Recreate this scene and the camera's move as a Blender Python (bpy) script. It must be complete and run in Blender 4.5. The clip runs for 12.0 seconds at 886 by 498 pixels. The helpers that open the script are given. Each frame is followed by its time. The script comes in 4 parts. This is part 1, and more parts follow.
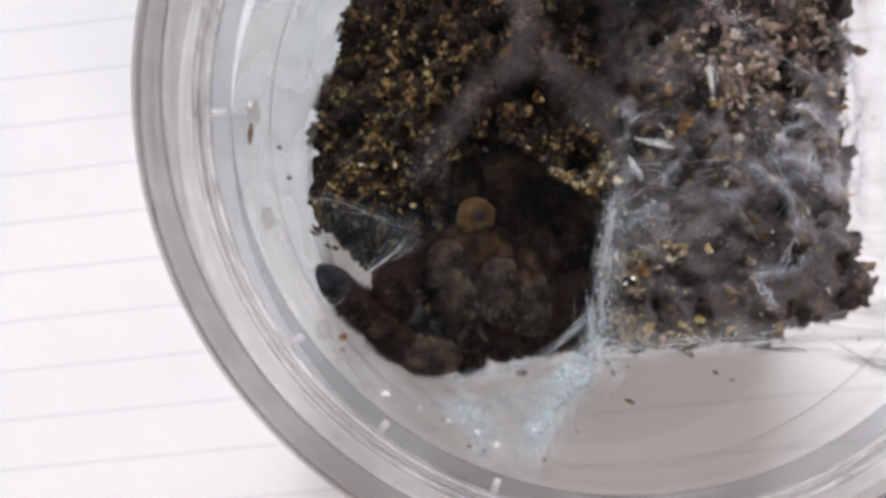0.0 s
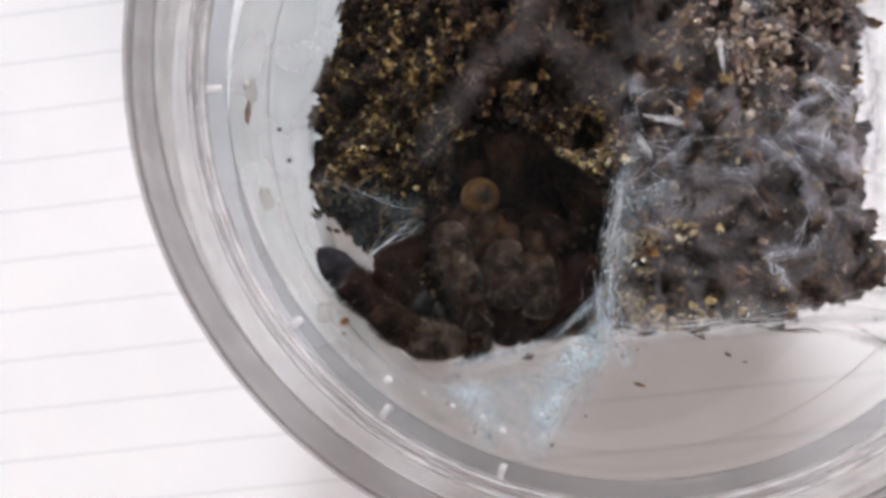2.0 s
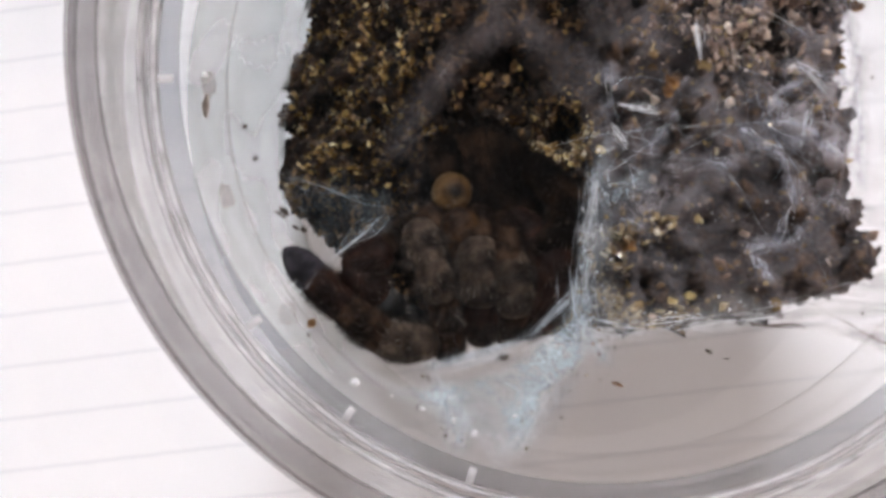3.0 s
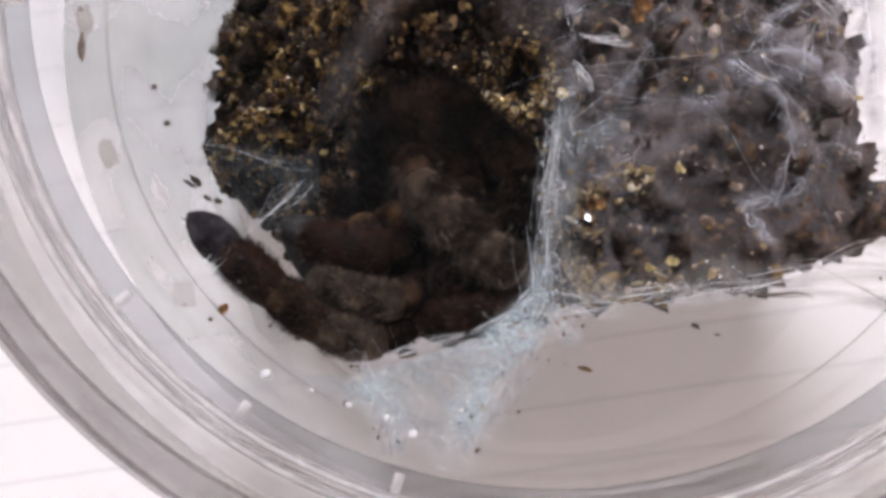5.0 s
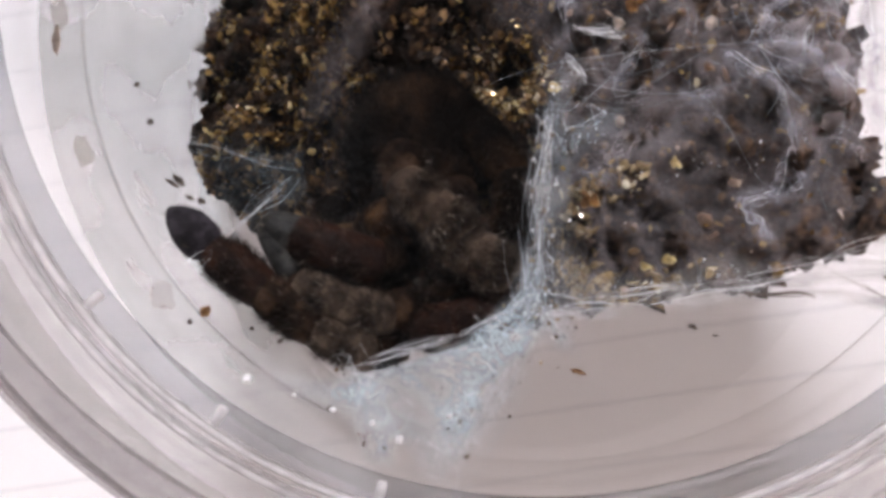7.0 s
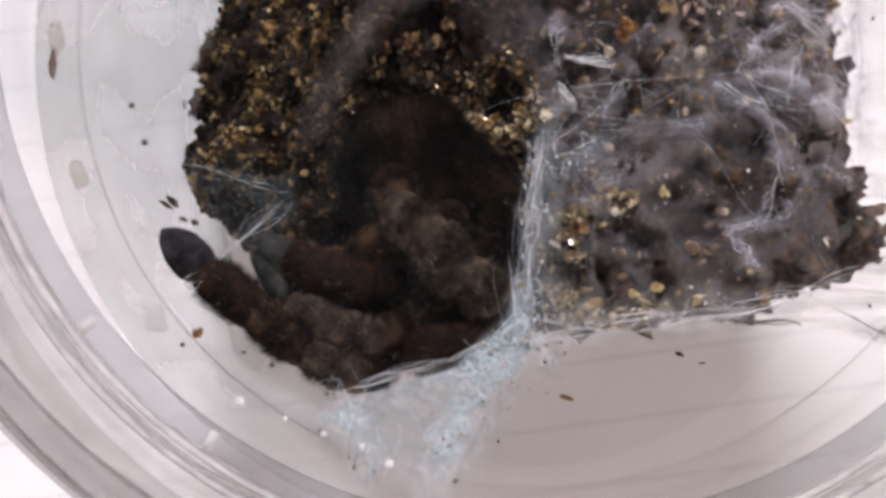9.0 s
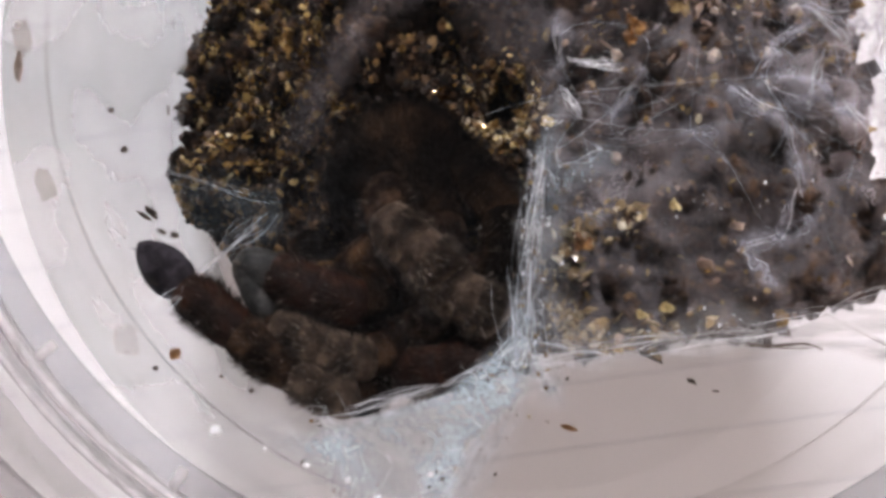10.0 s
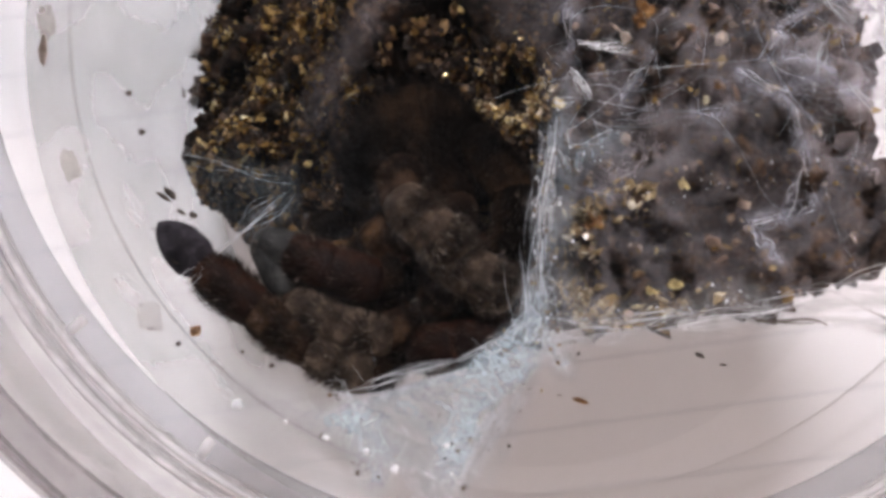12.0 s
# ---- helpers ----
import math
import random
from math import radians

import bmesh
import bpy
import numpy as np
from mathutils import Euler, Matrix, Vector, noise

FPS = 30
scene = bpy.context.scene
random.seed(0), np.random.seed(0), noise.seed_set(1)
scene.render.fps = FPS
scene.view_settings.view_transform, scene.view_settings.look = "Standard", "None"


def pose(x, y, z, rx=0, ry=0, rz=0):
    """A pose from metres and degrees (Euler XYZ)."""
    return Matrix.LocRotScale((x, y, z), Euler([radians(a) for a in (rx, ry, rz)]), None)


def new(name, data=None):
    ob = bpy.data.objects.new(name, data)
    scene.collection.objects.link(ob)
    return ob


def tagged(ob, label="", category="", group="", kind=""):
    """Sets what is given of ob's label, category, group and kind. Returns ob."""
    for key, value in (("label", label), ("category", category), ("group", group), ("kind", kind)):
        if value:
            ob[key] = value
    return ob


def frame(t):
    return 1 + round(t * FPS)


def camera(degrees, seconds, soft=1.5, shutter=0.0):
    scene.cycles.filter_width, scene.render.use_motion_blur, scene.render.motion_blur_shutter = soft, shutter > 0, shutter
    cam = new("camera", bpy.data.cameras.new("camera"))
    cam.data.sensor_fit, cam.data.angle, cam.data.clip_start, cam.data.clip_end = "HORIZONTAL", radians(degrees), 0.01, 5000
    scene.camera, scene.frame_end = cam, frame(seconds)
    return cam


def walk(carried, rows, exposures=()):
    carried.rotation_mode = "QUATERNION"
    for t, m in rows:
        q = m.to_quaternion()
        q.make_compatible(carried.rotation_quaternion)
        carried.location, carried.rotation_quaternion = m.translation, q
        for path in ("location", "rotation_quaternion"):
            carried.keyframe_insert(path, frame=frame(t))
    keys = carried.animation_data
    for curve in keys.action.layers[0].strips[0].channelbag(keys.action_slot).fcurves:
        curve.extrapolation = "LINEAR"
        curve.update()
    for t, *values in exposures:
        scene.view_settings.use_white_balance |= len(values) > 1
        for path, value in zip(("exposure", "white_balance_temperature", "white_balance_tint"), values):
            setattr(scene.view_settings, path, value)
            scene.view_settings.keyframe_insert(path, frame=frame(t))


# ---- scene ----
C = Vector((0.0110, 0.0236, 0.0))          # axis of the cup
cam = camera(40.65, 12.0, soft=3.6)
ROWS = [
    (0, pose(0.00000, 0.00000, 0.22011, 2.95, 3.76, 0.10)),
    (0.5, pose(0.00003, 0.00037, 0.21916, 2.89, 3.87, -0.03)),
    (1, pose(0.00060, -0.00073, 0.21875, 2.73, 3.89, -0.09)),
    (1.5, pose(0.00030, -0.00076, 0.21684, 2.57, 4.10, -0.13)),
    (2, pose(0.00016, -0.00154, 0.21596, 2.68, 4.12, -0.27)),
    (2.5, pose(0.00036, -0.00340, 0.21709, 3.22, 3.86, -0.57)),
    (3, pose(0.00274, -0.00291, 0.20976, 3.11, 3.86, -1.01)),
    (3.5, pose(0.00434, -0.00421, 0.20327, 2.86, 3.77, -1.55)),
    (5.5, pose(0.00911, -0.00799, 0.18245, 4.11, 4.22, -2.59)),
    (6, pose(0.00946, -0.00852, 0.18237, 4.09, 4.18, -2.72)),
    (6.5, pose(0.00915, -0.00828, 0.18100, 4.35, 4.32, -2.71)),
    (7, pose(0.00929, -0.00786, 0.18058, 4.25, 4.29, -2.62)),
    (9, pose(0.00960, -0.00634, 0.18197, 4.69, 3.89, -2.18)),
    (9.5, pose(0.00936, -0.00568, 0.17651, 4.76, 4.24, -2.06)),
    (10, pose(0.01017, -0.00473, 0.17396, 4.99, 4.14, -1.94)),
    (10.5, pose(0.00929, -0.00448, 0.17412, 5.03, 4.14, -1.86)),
    (11, pose(0.00974, -0.00497, 0.17552, 4.62, 4.27, -1.98)),
    (11.5, pose(0.01001, -0.00484, 0.17713, 4.19, 4.27, -2.03)),
    (12, pose(0.00917, -0.00544, 0.17683, 4.22, 4.22, -2.04)),
]
walk(cam, ROWS, exposures=[(0, 0.05, 6340, 14.5), (3.0, 0.09, 6400, 16), (5.5, 0.12, 6520, 21), (12, 0.15, 6560, 21)])

# ---- world and light ----
scene.cycles.transparent_max_bounces = 36      # many layers of clear plastic and silk lie over one another
world = bpy.data.worlds.new("world")
scene.world = world
world.use_nodes = True
world.node_tree.nodes["Background"].inputs[0].default_value = (0.9, 0.95, 1.0, 1)
world.node_tree.nodes["Background"].inputs[1].default_value = 0.1


# ---- materials ----
def material(name):
    m = bpy.data.materials.new(name)
    m.use_nodes = True
    nt = m.node_tree
    nt.nodes.clear()
    out = nt.nodes.new("ShaderNodeOutputMaterial")
    return m, nt, out


def node(nt, kind, **inputs):
    n = nt.nodes.new(kind)
    for key, value in inputs.items():
        n.inputs[key.replace("_", " ")].default_value = value
    return n


def noise_node(nt, scale, detail=4.0, rough=0.55, coord="Object"):
    tc = nt.nodes.new("ShaderNodeTexCoord")
    n = node(nt, "ShaderNodeTexNoise", Scale=scale, Detail=detail, Roughness=rough)
    nt.links.new(tc.outputs[coord], n.inputs["Vector"])
    return n


def ramp(nt, source, stops):
    r = nt.nodes.new("ShaderNodeValToRGB")
    while len(r.color_ramp.elements) < len(stops):
        r.color_ramp.elements.new(0.5)
    for e, (p, c) in zip(r.color_ramp.elements, stops):
        e.position, e.color = p, (*c, 1) if len(c) == 3 else c
    nt.links.new(source, r.inputs[0])
    return r


def bump(nt, source, strength, distance):
    b = node(nt, "ShaderNodeBump", Strength=strength, Distance=distance)
    nt.links.new(source, b.inputs["Height"])
    return b


def surface(name, stops, scale, rough=0.8, bump_scale=None, bump_d=0.0002, bump_s=0.6, spec=0.4, metallic=0.0, sheen=0.0):
    """A solid surface: noise-driven colour, a second finer noise for relief."""
    m, nt, out = material(name)
    p = node(nt, "ShaderNodeBsdfPrincipled", Roughness=rough, Metallic=metallic)
    p.inputs["Specular IOR Level"].default_value = spec
    p.inputs["Sheen Weight"].default_value = sheen
    n = noise_node(nt, scale)
    nt.links.new(ramp(nt, n.outputs["Fac"], stops).outputs[0], p.inputs["Base Color"])
    f = noise_node(nt, bump_scale or scale * 6)
    nt.links.new(bump(nt, f.outputs["Fac"], bump_s, bump_d).outputs[0], p.inputs["Normal"])
    nt.links.new(p.outputs[0], out.inputs[0])
    return m


def island_surface(name, stops, rough=0.6, spec=0.5, metallic=0.0):
    """Loose grains: each piece takes its own colour."""
    m, nt, out = material(name)
    p = node(nt, "ShaderNodeBsdfPrincipled", Roughness=rough, Metallic=metallic)
    p.inputs["Specular IOR Level"].default_value = spec
    g = nt.nodes.new("ShaderNodeNewGeometry")
    r = ramp(nt, g.outputs["Random Per Island"], stops)
    n = noise_node(nt, 2500)
    mx = nt.nodes.new("ShaderNodeMix")
    mx.data_type, mx.blend_type = "RGBA", "MULTIPLY"
    mx.inputs["Factor"].default_value = 0.7
    r2 = ramp(nt, n.outputs["Fac"], [(0.3, (0.45, 0.42, 0.4)), (0.7, (1.2, 1.2, 1.2))])
    nt.links.new(r.outputs[0], mx.inputs["A"])
    nt.links.new(r2.outputs[0], mx.inputs["B"])
    nt.links.new(mx.outputs["Result"], p.inputs["Base Color"])
    nt.links.new(p.outputs[0], out.inputs[0])
    return m


def clear_plastic(name, tint, haze, haze_colour, gloss_rough=0.06, haze_scale=250.0, edge=0.7):
    """Thin cloudy plastic: clear, with a Fresnel gloss and a little milky scatter in patches."""
    m, nt, out = material(name)
    clear = node(nt, "ShaderNodeBsdfTransparent", Color=(*tint, 1))
    milk = node(nt, "ShaderNodeBsdfDiffuse", Color=(*haze_colour, 1))
    milk2 = node(nt, "ShaderNodeBsdfTranslucent", Color=(*haze_colour, 1))
    both = node(nt, "ShaderNodeMixShader", Fac=0.5)
    nt.links.new(milk.outputs[0], both.inputs[1])
    nt.links.new(milk2.outputs[0], both.inputs[2])
    n = noise_node(nt, haze_scale, 5)
    r = ramp(nt, n.outputs["Fac"], [(0.3, (haze * 0.6,) * 3), (0.75, (haze * 1.5,) * 3)])
    a = nt.nodes.new("ShaderNodeMixShader")
    nt.links.new(r.outputs[0], a.inputs[0])
    nt.links.new(clear.outputs[0], a.inputs[1])
    nt.links.new(both.outputs[0], a.inputs[2])
    gloss = node(nt, "ShaderNodeBsdfGlossy", Roughness=gloss_rough)
    lw = node(nt, "ShaderNodeLayerWeight", Blend=0.5)
    pw = nt.nodes.new("ShaderNodeMath")
    pw.operation, pw.inputs[1].default_value = "POWER", 4.0
    nt.links.new(lw.outputs["Facing"], pw.inputs[0])
    fr = nt.nodes.new("ShaderNodeMath")
    fr.operation, fr.inputs[1].default_value, fr.inputs[2].default_value = "MULTIPLY_ADD", edge, 0.009
    nt.links.new(pw.outputs[0], fr.inputs[0])
    b = nt.nodes.new("ShaderNodeMixShader")
    wob = noise_node(nt, 60, 2)
    bm_ = bump(nt, wob.outputs["Fac"], 0.1, 0.0004)
    nt.links.new(bm_.outputs[0], gloss.inputs["Normal"])
    nt.links.new(fr.outputs[0], b.inputs[0])
    nt.links.new(a.outputs[0], b.inputs[1])
    nt.links.new(gloss.outputs[0], b.inputs[2])
    nt.links.new(b.outputs[0], out.inputs[0])
    return m


def silk_material(name, haze, veins, scale, colour=(0.78, 0.86, 0.92), lo=0.42, hi=0.75, stretch=(1, 1, 1), base=0.0, grain=0.3):
    """A felt of fine threads: soft haze in patches, crossed by thin bright veins."""
    m, nt, out = material(name)
    clear = node(nt, "ShaderNodeBsdfTransparent", Color=(1, 1, 1, 1))
    d = node(nt, "ShaderNodeBsdfDiffuse", Color=(*colour, 1))
    tl = node(nt, "ShaderNodeBsdfTranslucent", Color=(*colour, 1))
    both = node(nt, "ShaderNodeMixShader", Fac=0.35)
    nt.links.new(d.outputs[0], both.inputs[1])
    nt.links.new(tl.outputs[0], both.inputs[2])
    tc = nt.nodes.new("ShaderNodeTexCoord")
    mp = nt.nodes.new("ShaderNodeMapping")
    mp.inputs["Scale"].default_value = stretch
    nt.links.new(tc.outputs["Object"], mp.inputs["Vector"])

    def layer(k, distortion, stops):
        n = node(nt, "ShaderNodeTexNoise", Scale=k, Detail=5.0, Roughness=0.55, Distortion=distortion)
        nt.links.new(mp.outputs["Vector"], n.inputs["Vector"])
        return ramp(nt, n.outputs["Fac"], stops).outputs[0]

    def math_node(kind, a, b):
        n = nt.nodes.new("ShaderNodeMath")
        n.operation = kind
        for k, v in enumerate((a, b)):
            if isinstance(v, float):
                n.inputs[k].default_value = v
            else:
                nt.links.new(v, n.inputs[k])
        return n.outputs[0]

    black, white = (0, 0, 0), (1, 1, 1)
    patch = layer(scale, 2.0, [(lo, black), (hi, white)])
    patch2 = layer(scale * 0.8, 0.5, [(0.4, (0.1, 0.1, 0.1)), (0.62, white)])
    vein1 = layer(scale * 1.3, 2.5, [(0.465, black), (0.5, white), (0.53, black)])
    vein2 = layer(scale * 3.1, 2.0, [(0.45, black), (0.5, (0.7, 0.7, 0.7)), (0.55, black)])
    fine = layer(scale * 12, 2.0, [(0.35, (1 - grain,) * 3), (0.65, white)])
    v = math_node("MULTIPLY", math_node("MAXIMUM", vein1, vein2), patch2)
    total = math_node("ADD", math_node("MULTIPLY", patch, haze), math_node("MULTIPLY", v, veins))
    total = math_node("MULTIPLY", math_node("ADD", total, base), fine)
    att = nt.nodes.new("ShaderNodeAttribute")
    att.attribute_name = "silk_cover"
    total = math_node("MULTIPLY", total, att.outputs["Fac"])
    mix = nt.nodes.new("ShaderNodeMixShader")
    nt.links.new(total, mix.inputs[0])
    nt.links.new(clear.outputs[0], mix.inputs[1])
    nt.links.new(both.outputs[0], mix.inputs[2])
    nt.links.new(mix.outputs[0], out.inputs[0])
    return m


def thread_material(name, low, high):
    m, nt, out = material(name)
    p = node(nt, "ShaderNodeBsdfPrincipled", Roughness=0.4)
    p.inputs["Specular IOR Level"].default_value = 0.5
    n = noise_node(nt, 900)
    nt.links.new(ramp(nt, n.outputs["Fac"], [(0.3, low), (0.65, high)]).outputs[0], p.inputs["Base Color"])
    nt.links.new(p.outputs[0], out.inputs[0])
    return m


def paper_material():
    m, nt, out = material("ruled_paper")
    p = node(nt, "ShaderNodeBsdfPrincipled", Roughness=0.85)
    p.inputs["Specular IOR Level"].default_value = 0.2
    tc = nt.nodes.new("ShaderNodeTexCoord")
    sep = nt.nodes.new("ShaderNodeSeparateXYZ")
    nt.links.new(tc.outputs["Object"], sep.inputs[0])
    w = noise_node(nt, 300, 3)
    wig = nt.nodes.new("ShaderNodeMath")
    wig.operation, wig.inputs[1].default_value = "MULTIPLY_ADD", 0.0005
    nt.links.new(w.outputs["Fac"], wig.inputs[0])
    nt.links.new(sep.outputs["Y"], wig.inputs[2])
    off = nt.nodes.new("ShaderNodeMath")
    off.operation, off.inputs[1].default_value = "DIVIDE", 0.0092
    nt.links.new(wig.outputs[0], off.inputs[0])
    fr = nt.nodes.new("ShaderNodeMath")
    fr.operation = "FRACT"
    nt.links.new(off.outputs[0], fr.inputs[0])
    line = ramp(nt, fr.outputs[0], [(0.0, (0.76, 0.76, 0.765)), (0.44, (0.76, 0.76, 0.765)), (0.5, (0.66, 0.665, 0.68)), (0.56, (0.76, 0.76, 0.765))])
    blotch = noise_node(nt, 25, 4)
    b = ramp(nt, blotch.outputs["Fac"], [(0.3, (0.93, 0.94, 0.95)), (0.7, (1, 1, 1))])
    mx = nt.nodes.new("ShaderNodeMix")
    mx.data_type, mx.blend_type = "RGBA", "MULTIPLY"
    mx.inputs["Factor"].default_value = 1.0
    nt.links.new(line.outputs[0], mx.inputs["A"])
    nt.links.new(b.outputs[0], mx.inputs["B"])
    nt.links.new(mx.outputs["Result"], p.inputs["Base Color"])
    g = noise_node(nt, 1500)
    nt.links.new(bump(nt, g.outputs["Fac"], 0.2, 0.0001).outputs[0], p.inputs["Normal"])
    nt.links.new(p.outputs[0], out.inputs[0])
    return m


def glow(name, colour, strength):
    m, nt, out = material(name)
    e = node(nt, "ShaderNodeEmission", Color=(*colour, 1), Strength=strength)
    nt.links.new(e.outputs[0], out.inputs[0])
    return m


# Room is unseen; its pale walls are there to bounce light.
WALL = surface("painted_wall", [(0.35, (0.74, 0.73, 0.72)), (0.65, (0.8, 0.79, 0.78))], 3.0, 0.9)
# Unseen ceiling, dark in place of the holder and phone mirrored by the lid.
CEIL = surface("dark_ceiling_stand_in", [(0.35, (0.07, 0.06, 0.055)), (0.65, (0.10, 0.09, 0.08))], 3.0, 0.9)
WOOD = surface("desk_wood", [(0.3, (0.22, 0.13, 0.08)), (0.7, (0.35, 0.22, 0.13))], 12.0, 0.5)
FLOORING = surface("floor_lino", [(0.3, (0.25, 0.23, 0.22)), (0.7, (0.32, 0.3, 0.28))], 5.0, 0.7)
PAPER = paper_material()
LAMP = glow("lamp_diffuser", (0.97, 0.985, 1.0), 232.0)
# Fill light: added to lift the soil's shadow side, no known source.
FILL_WARM = glow("warm_fill_diffuser", (1.0, 0.86, 0.78), 150.0)
LAMP_FRAME = surface("lamp_frame_paint", [(0.3, (0.7, 0.7, 0.7)), (0.7, (0.75, 0.75, 0.75))], 20.0, 0.4)
PANEL = clear_plastic("lid_panel_plastic", (0.988, 0.994, 0.995), 0.0015, (0.6, 0.7, 0.72))
# Ring greys paint in refraction; white haze of RIDGE and RIB paints in highlights.
CHANNEL = clear_plastic("lid_channel_plastic", (0.95, 0.948, 0.945), 0.12, (0.82, 0.82, 0.82), 0.25, 250.0, 0.25)
RECESS = clear_plastic("lid_recess_plastic", (0.988, 0.992, 0.992), 0.01, (0.6, 0.66, 0.68), 0.3, 120.0, 0.06)
RIB = clear_plastic("lid_rib_plastic", (0.97, 0.97, 0.97), 0.6, (0.9, 0.9, 0.9))
RIM = clear_plastic("lid_rim_plastic", (0.80, 0.79, 0.79), 0.05, (0.5, 0.5, 0.5), 0.2, 250.0, 0.35)
LEDGE = clear_plastic("lid_ledge_plastic", (0.80, 0.808, 0.82), 0.05, (0.45, 0.47, 0.5), 0.3, 250.0, 0.1)
GROOVE = clear_plastic("lid_groove_plastic", (0.87, 0.86, 0.86), 0.03, (0.4, 0.4, 0.4), 0.2, 250.0, 0.2)
RIDGE = clear_plastic("lid_ridge_plastic", (0.95, 0.95, 0.95), 0.35, (0.92, 0.92, 0.93), 0.1, 250.0, 0.6)
BASE = clear_plastic("cup_base_plastic", (0.994, 0.994, 0.994), 0.02, (0.86, 0.84, 0.84), 0.3, 90.0, 0.1)
CUP = clear_plastic("cup_plastic", (0.994, 0.994, 0.994), 0.001, (0.7, 0.7, 0.7), 0.1, 250.0, 0.05)
SOIL = surface("dark_soil", [(0.3, (0.004, 0.003, 0.002)), (0.55, (0.014, 0.008, 0.005)), (0.75, (0.04, 0.022, 0.011))], 350.0, 0.75, 2200.0, 0.0008, 1.0)
GRAIN = island_surface("soil_grains", [(0.0, (0.008, 0.0042, 0.0022)), (0.4, (0.026, 0.0135, 0.006)), (0.65, (0.08, 0.04, 0.015)), (0.85, (0.17, 0.095, 0.034)), (1.0, (0.28, 0.18, 0.07))], 0.5)
CHUNK = surface("dark_soil_chunk", [(0.36, (0.006, 0.0034, 0.0025)), (0.5, (0.028, 0.0145, 0.0088)), (0.62, (0.08, 0.044, 0.024)), (0.78, (0.2, 0.12, 0.068))], 480.0, 0.6, 1500.0, 0.0009, 1.0, 0.25)
CLOD = surface("soil_lump", [(0.34, (0.004, 0.0024, 0.0016)), (0.52, (0.02, 0.0105, 0.0055)), (0.66, (0.065, 0.034, 0.014)), (0.78, (0.18, 0.105, 0.04))], 700.0, 0.65, 2600.0, 0.0009, 1.0, 0.25)
FLAKE = island_surface("golden_flakes", [(0.0, (0.06, 0.031, 0.011)), (0.4, (0.2, 0.115, 0.036)), (0.7, (0.42, 0.27, 0.09)), (0.9, (0.66, 0.49, 0.2)), (1.0, (0.85, 0.76, 0.5))], 0.16, 1.0, 0.35)
PALE_FLAKE = island_surface("pale_flakes", [(0.0, (0.12, 0.075, 0.035)), (0.4, (0.32, 0.23, 0.12)), (0.75, (0.55, 0.44, 0.27)), (1.0, (0.85, 0.78, 0.6))], 0.18, 0.9, 0.1)
CHIP = island_surface("pale_chips", [(0.0, (0.14, 0.085, 0.06)), (0.45, (0.36, 0.25, 0.185)), (0.85, (0.62, 0.49, 0.39)), (1.0, (0.85, 0.76, 0.64))], 0.35, 0.8)
SILK = silk_material("silk_felt", 0.55, 0.2, 62.0, (0.66, 0.59, 0.60), 0.38, 0.76, base=0.13)
SILK_CURTAIN = silk_material("silk_curtain_felt", 0.34, 0.75, 150.0, (0.66, 0.77, 0.84), 0.34, 0.66, (1.2, 0.4, 0.6))
HEM = silk_material("dusty_silk", 0.35, 0.3, 160.0, (0.3, 0.25, 0.23), 0.3, 0.6, (0.35, 1.5, 1))
SILK_THIN = silk_material("silk_veil", 0.6, 0.5, 90.0, (0.58, 0.70, 0.75), 0.25, 0.70)
SILK_APRON = silk_material("apron_silk", 0.55, 0.5, 140.0, (0.66, 0.66, 0.65), 0.25, 0.65)
# Grey of this added film stands in for shade on the left inside.
SHADE_LINING = silk_material("lining_shade_film", 0.06, 0.0, 30.0, (0.52, 0.585, 0.59), 0.2, 0.7, base=0.42, grain=0.04)
SILK_FILM = silk_material("silk_film", 0.0, 0.02, 170.0, (0.6, 0.62, 0.68))
SILK_WISP = silk_material("silk_wisp_felt", 0.35, 0.35, 110.0, (0.72, 0.72, 0.80), 0.3, 0.7, base=0.15)
THREAD = thread_material("silk_thread", (0.22, 0.25, 0.28), (0.7, 0.76, 0.8))
THREAD_BRIGHT = thread_material("bright_silk_thread", (0.45, 0.48, 0.5), (0.88, 0.9, 0.92))
TWIG = surface("brown_fibre", [(0.3, (0.06, 0.045, 0.035)), (0.7, (0.14, 0.11, 0.09))], 600.0, 0.7)
# White of silk flecks, and of glints painted in as small pieces.
FLECK = surface("white_fleck_and_glint", [(0.3, (0.75, 0.78, 0.8)), (0.7, (0.9, 0.9, 0.9))], 900.0, 0.25)
FUR = surface("dark_brown_cuticle", [(0.34, (0.003, 0.0015, 0.001)), (0.5, (0.015, 0.0076, 0.0043)), (0.66, (0.055, 0.03, 0.017))], 330.0, 0.6, 1500.0, 0.0006, 1.0, 0.08)
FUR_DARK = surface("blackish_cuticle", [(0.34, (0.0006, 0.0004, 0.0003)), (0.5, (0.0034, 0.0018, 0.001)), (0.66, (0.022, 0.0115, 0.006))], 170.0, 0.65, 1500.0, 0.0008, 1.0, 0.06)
FUR_GREY = surface("grey_brown_cuticle", [(0.34, (0.008, 0.0048, 0.0032)), (0.5, (0.037, 0.0235, 0.0155)), (0.62, (0.09, 0.062, 0.043)), (0.76, (0.18, 0.14, 0.105))], 430.0, 0.5, 1600.0, 0.0007, 1.0, 0.15)
RUST = surface("rusty_cuticle", [(0.34, (0.005, 0.0021, 0.0009)), (0.5, (0.02, 0.009, 0.0038)), (0.68, (0.068, 0.034, 0.0135))], 420.0, 0.5, 1500.0, 0.0005, 1.0, 0.1)
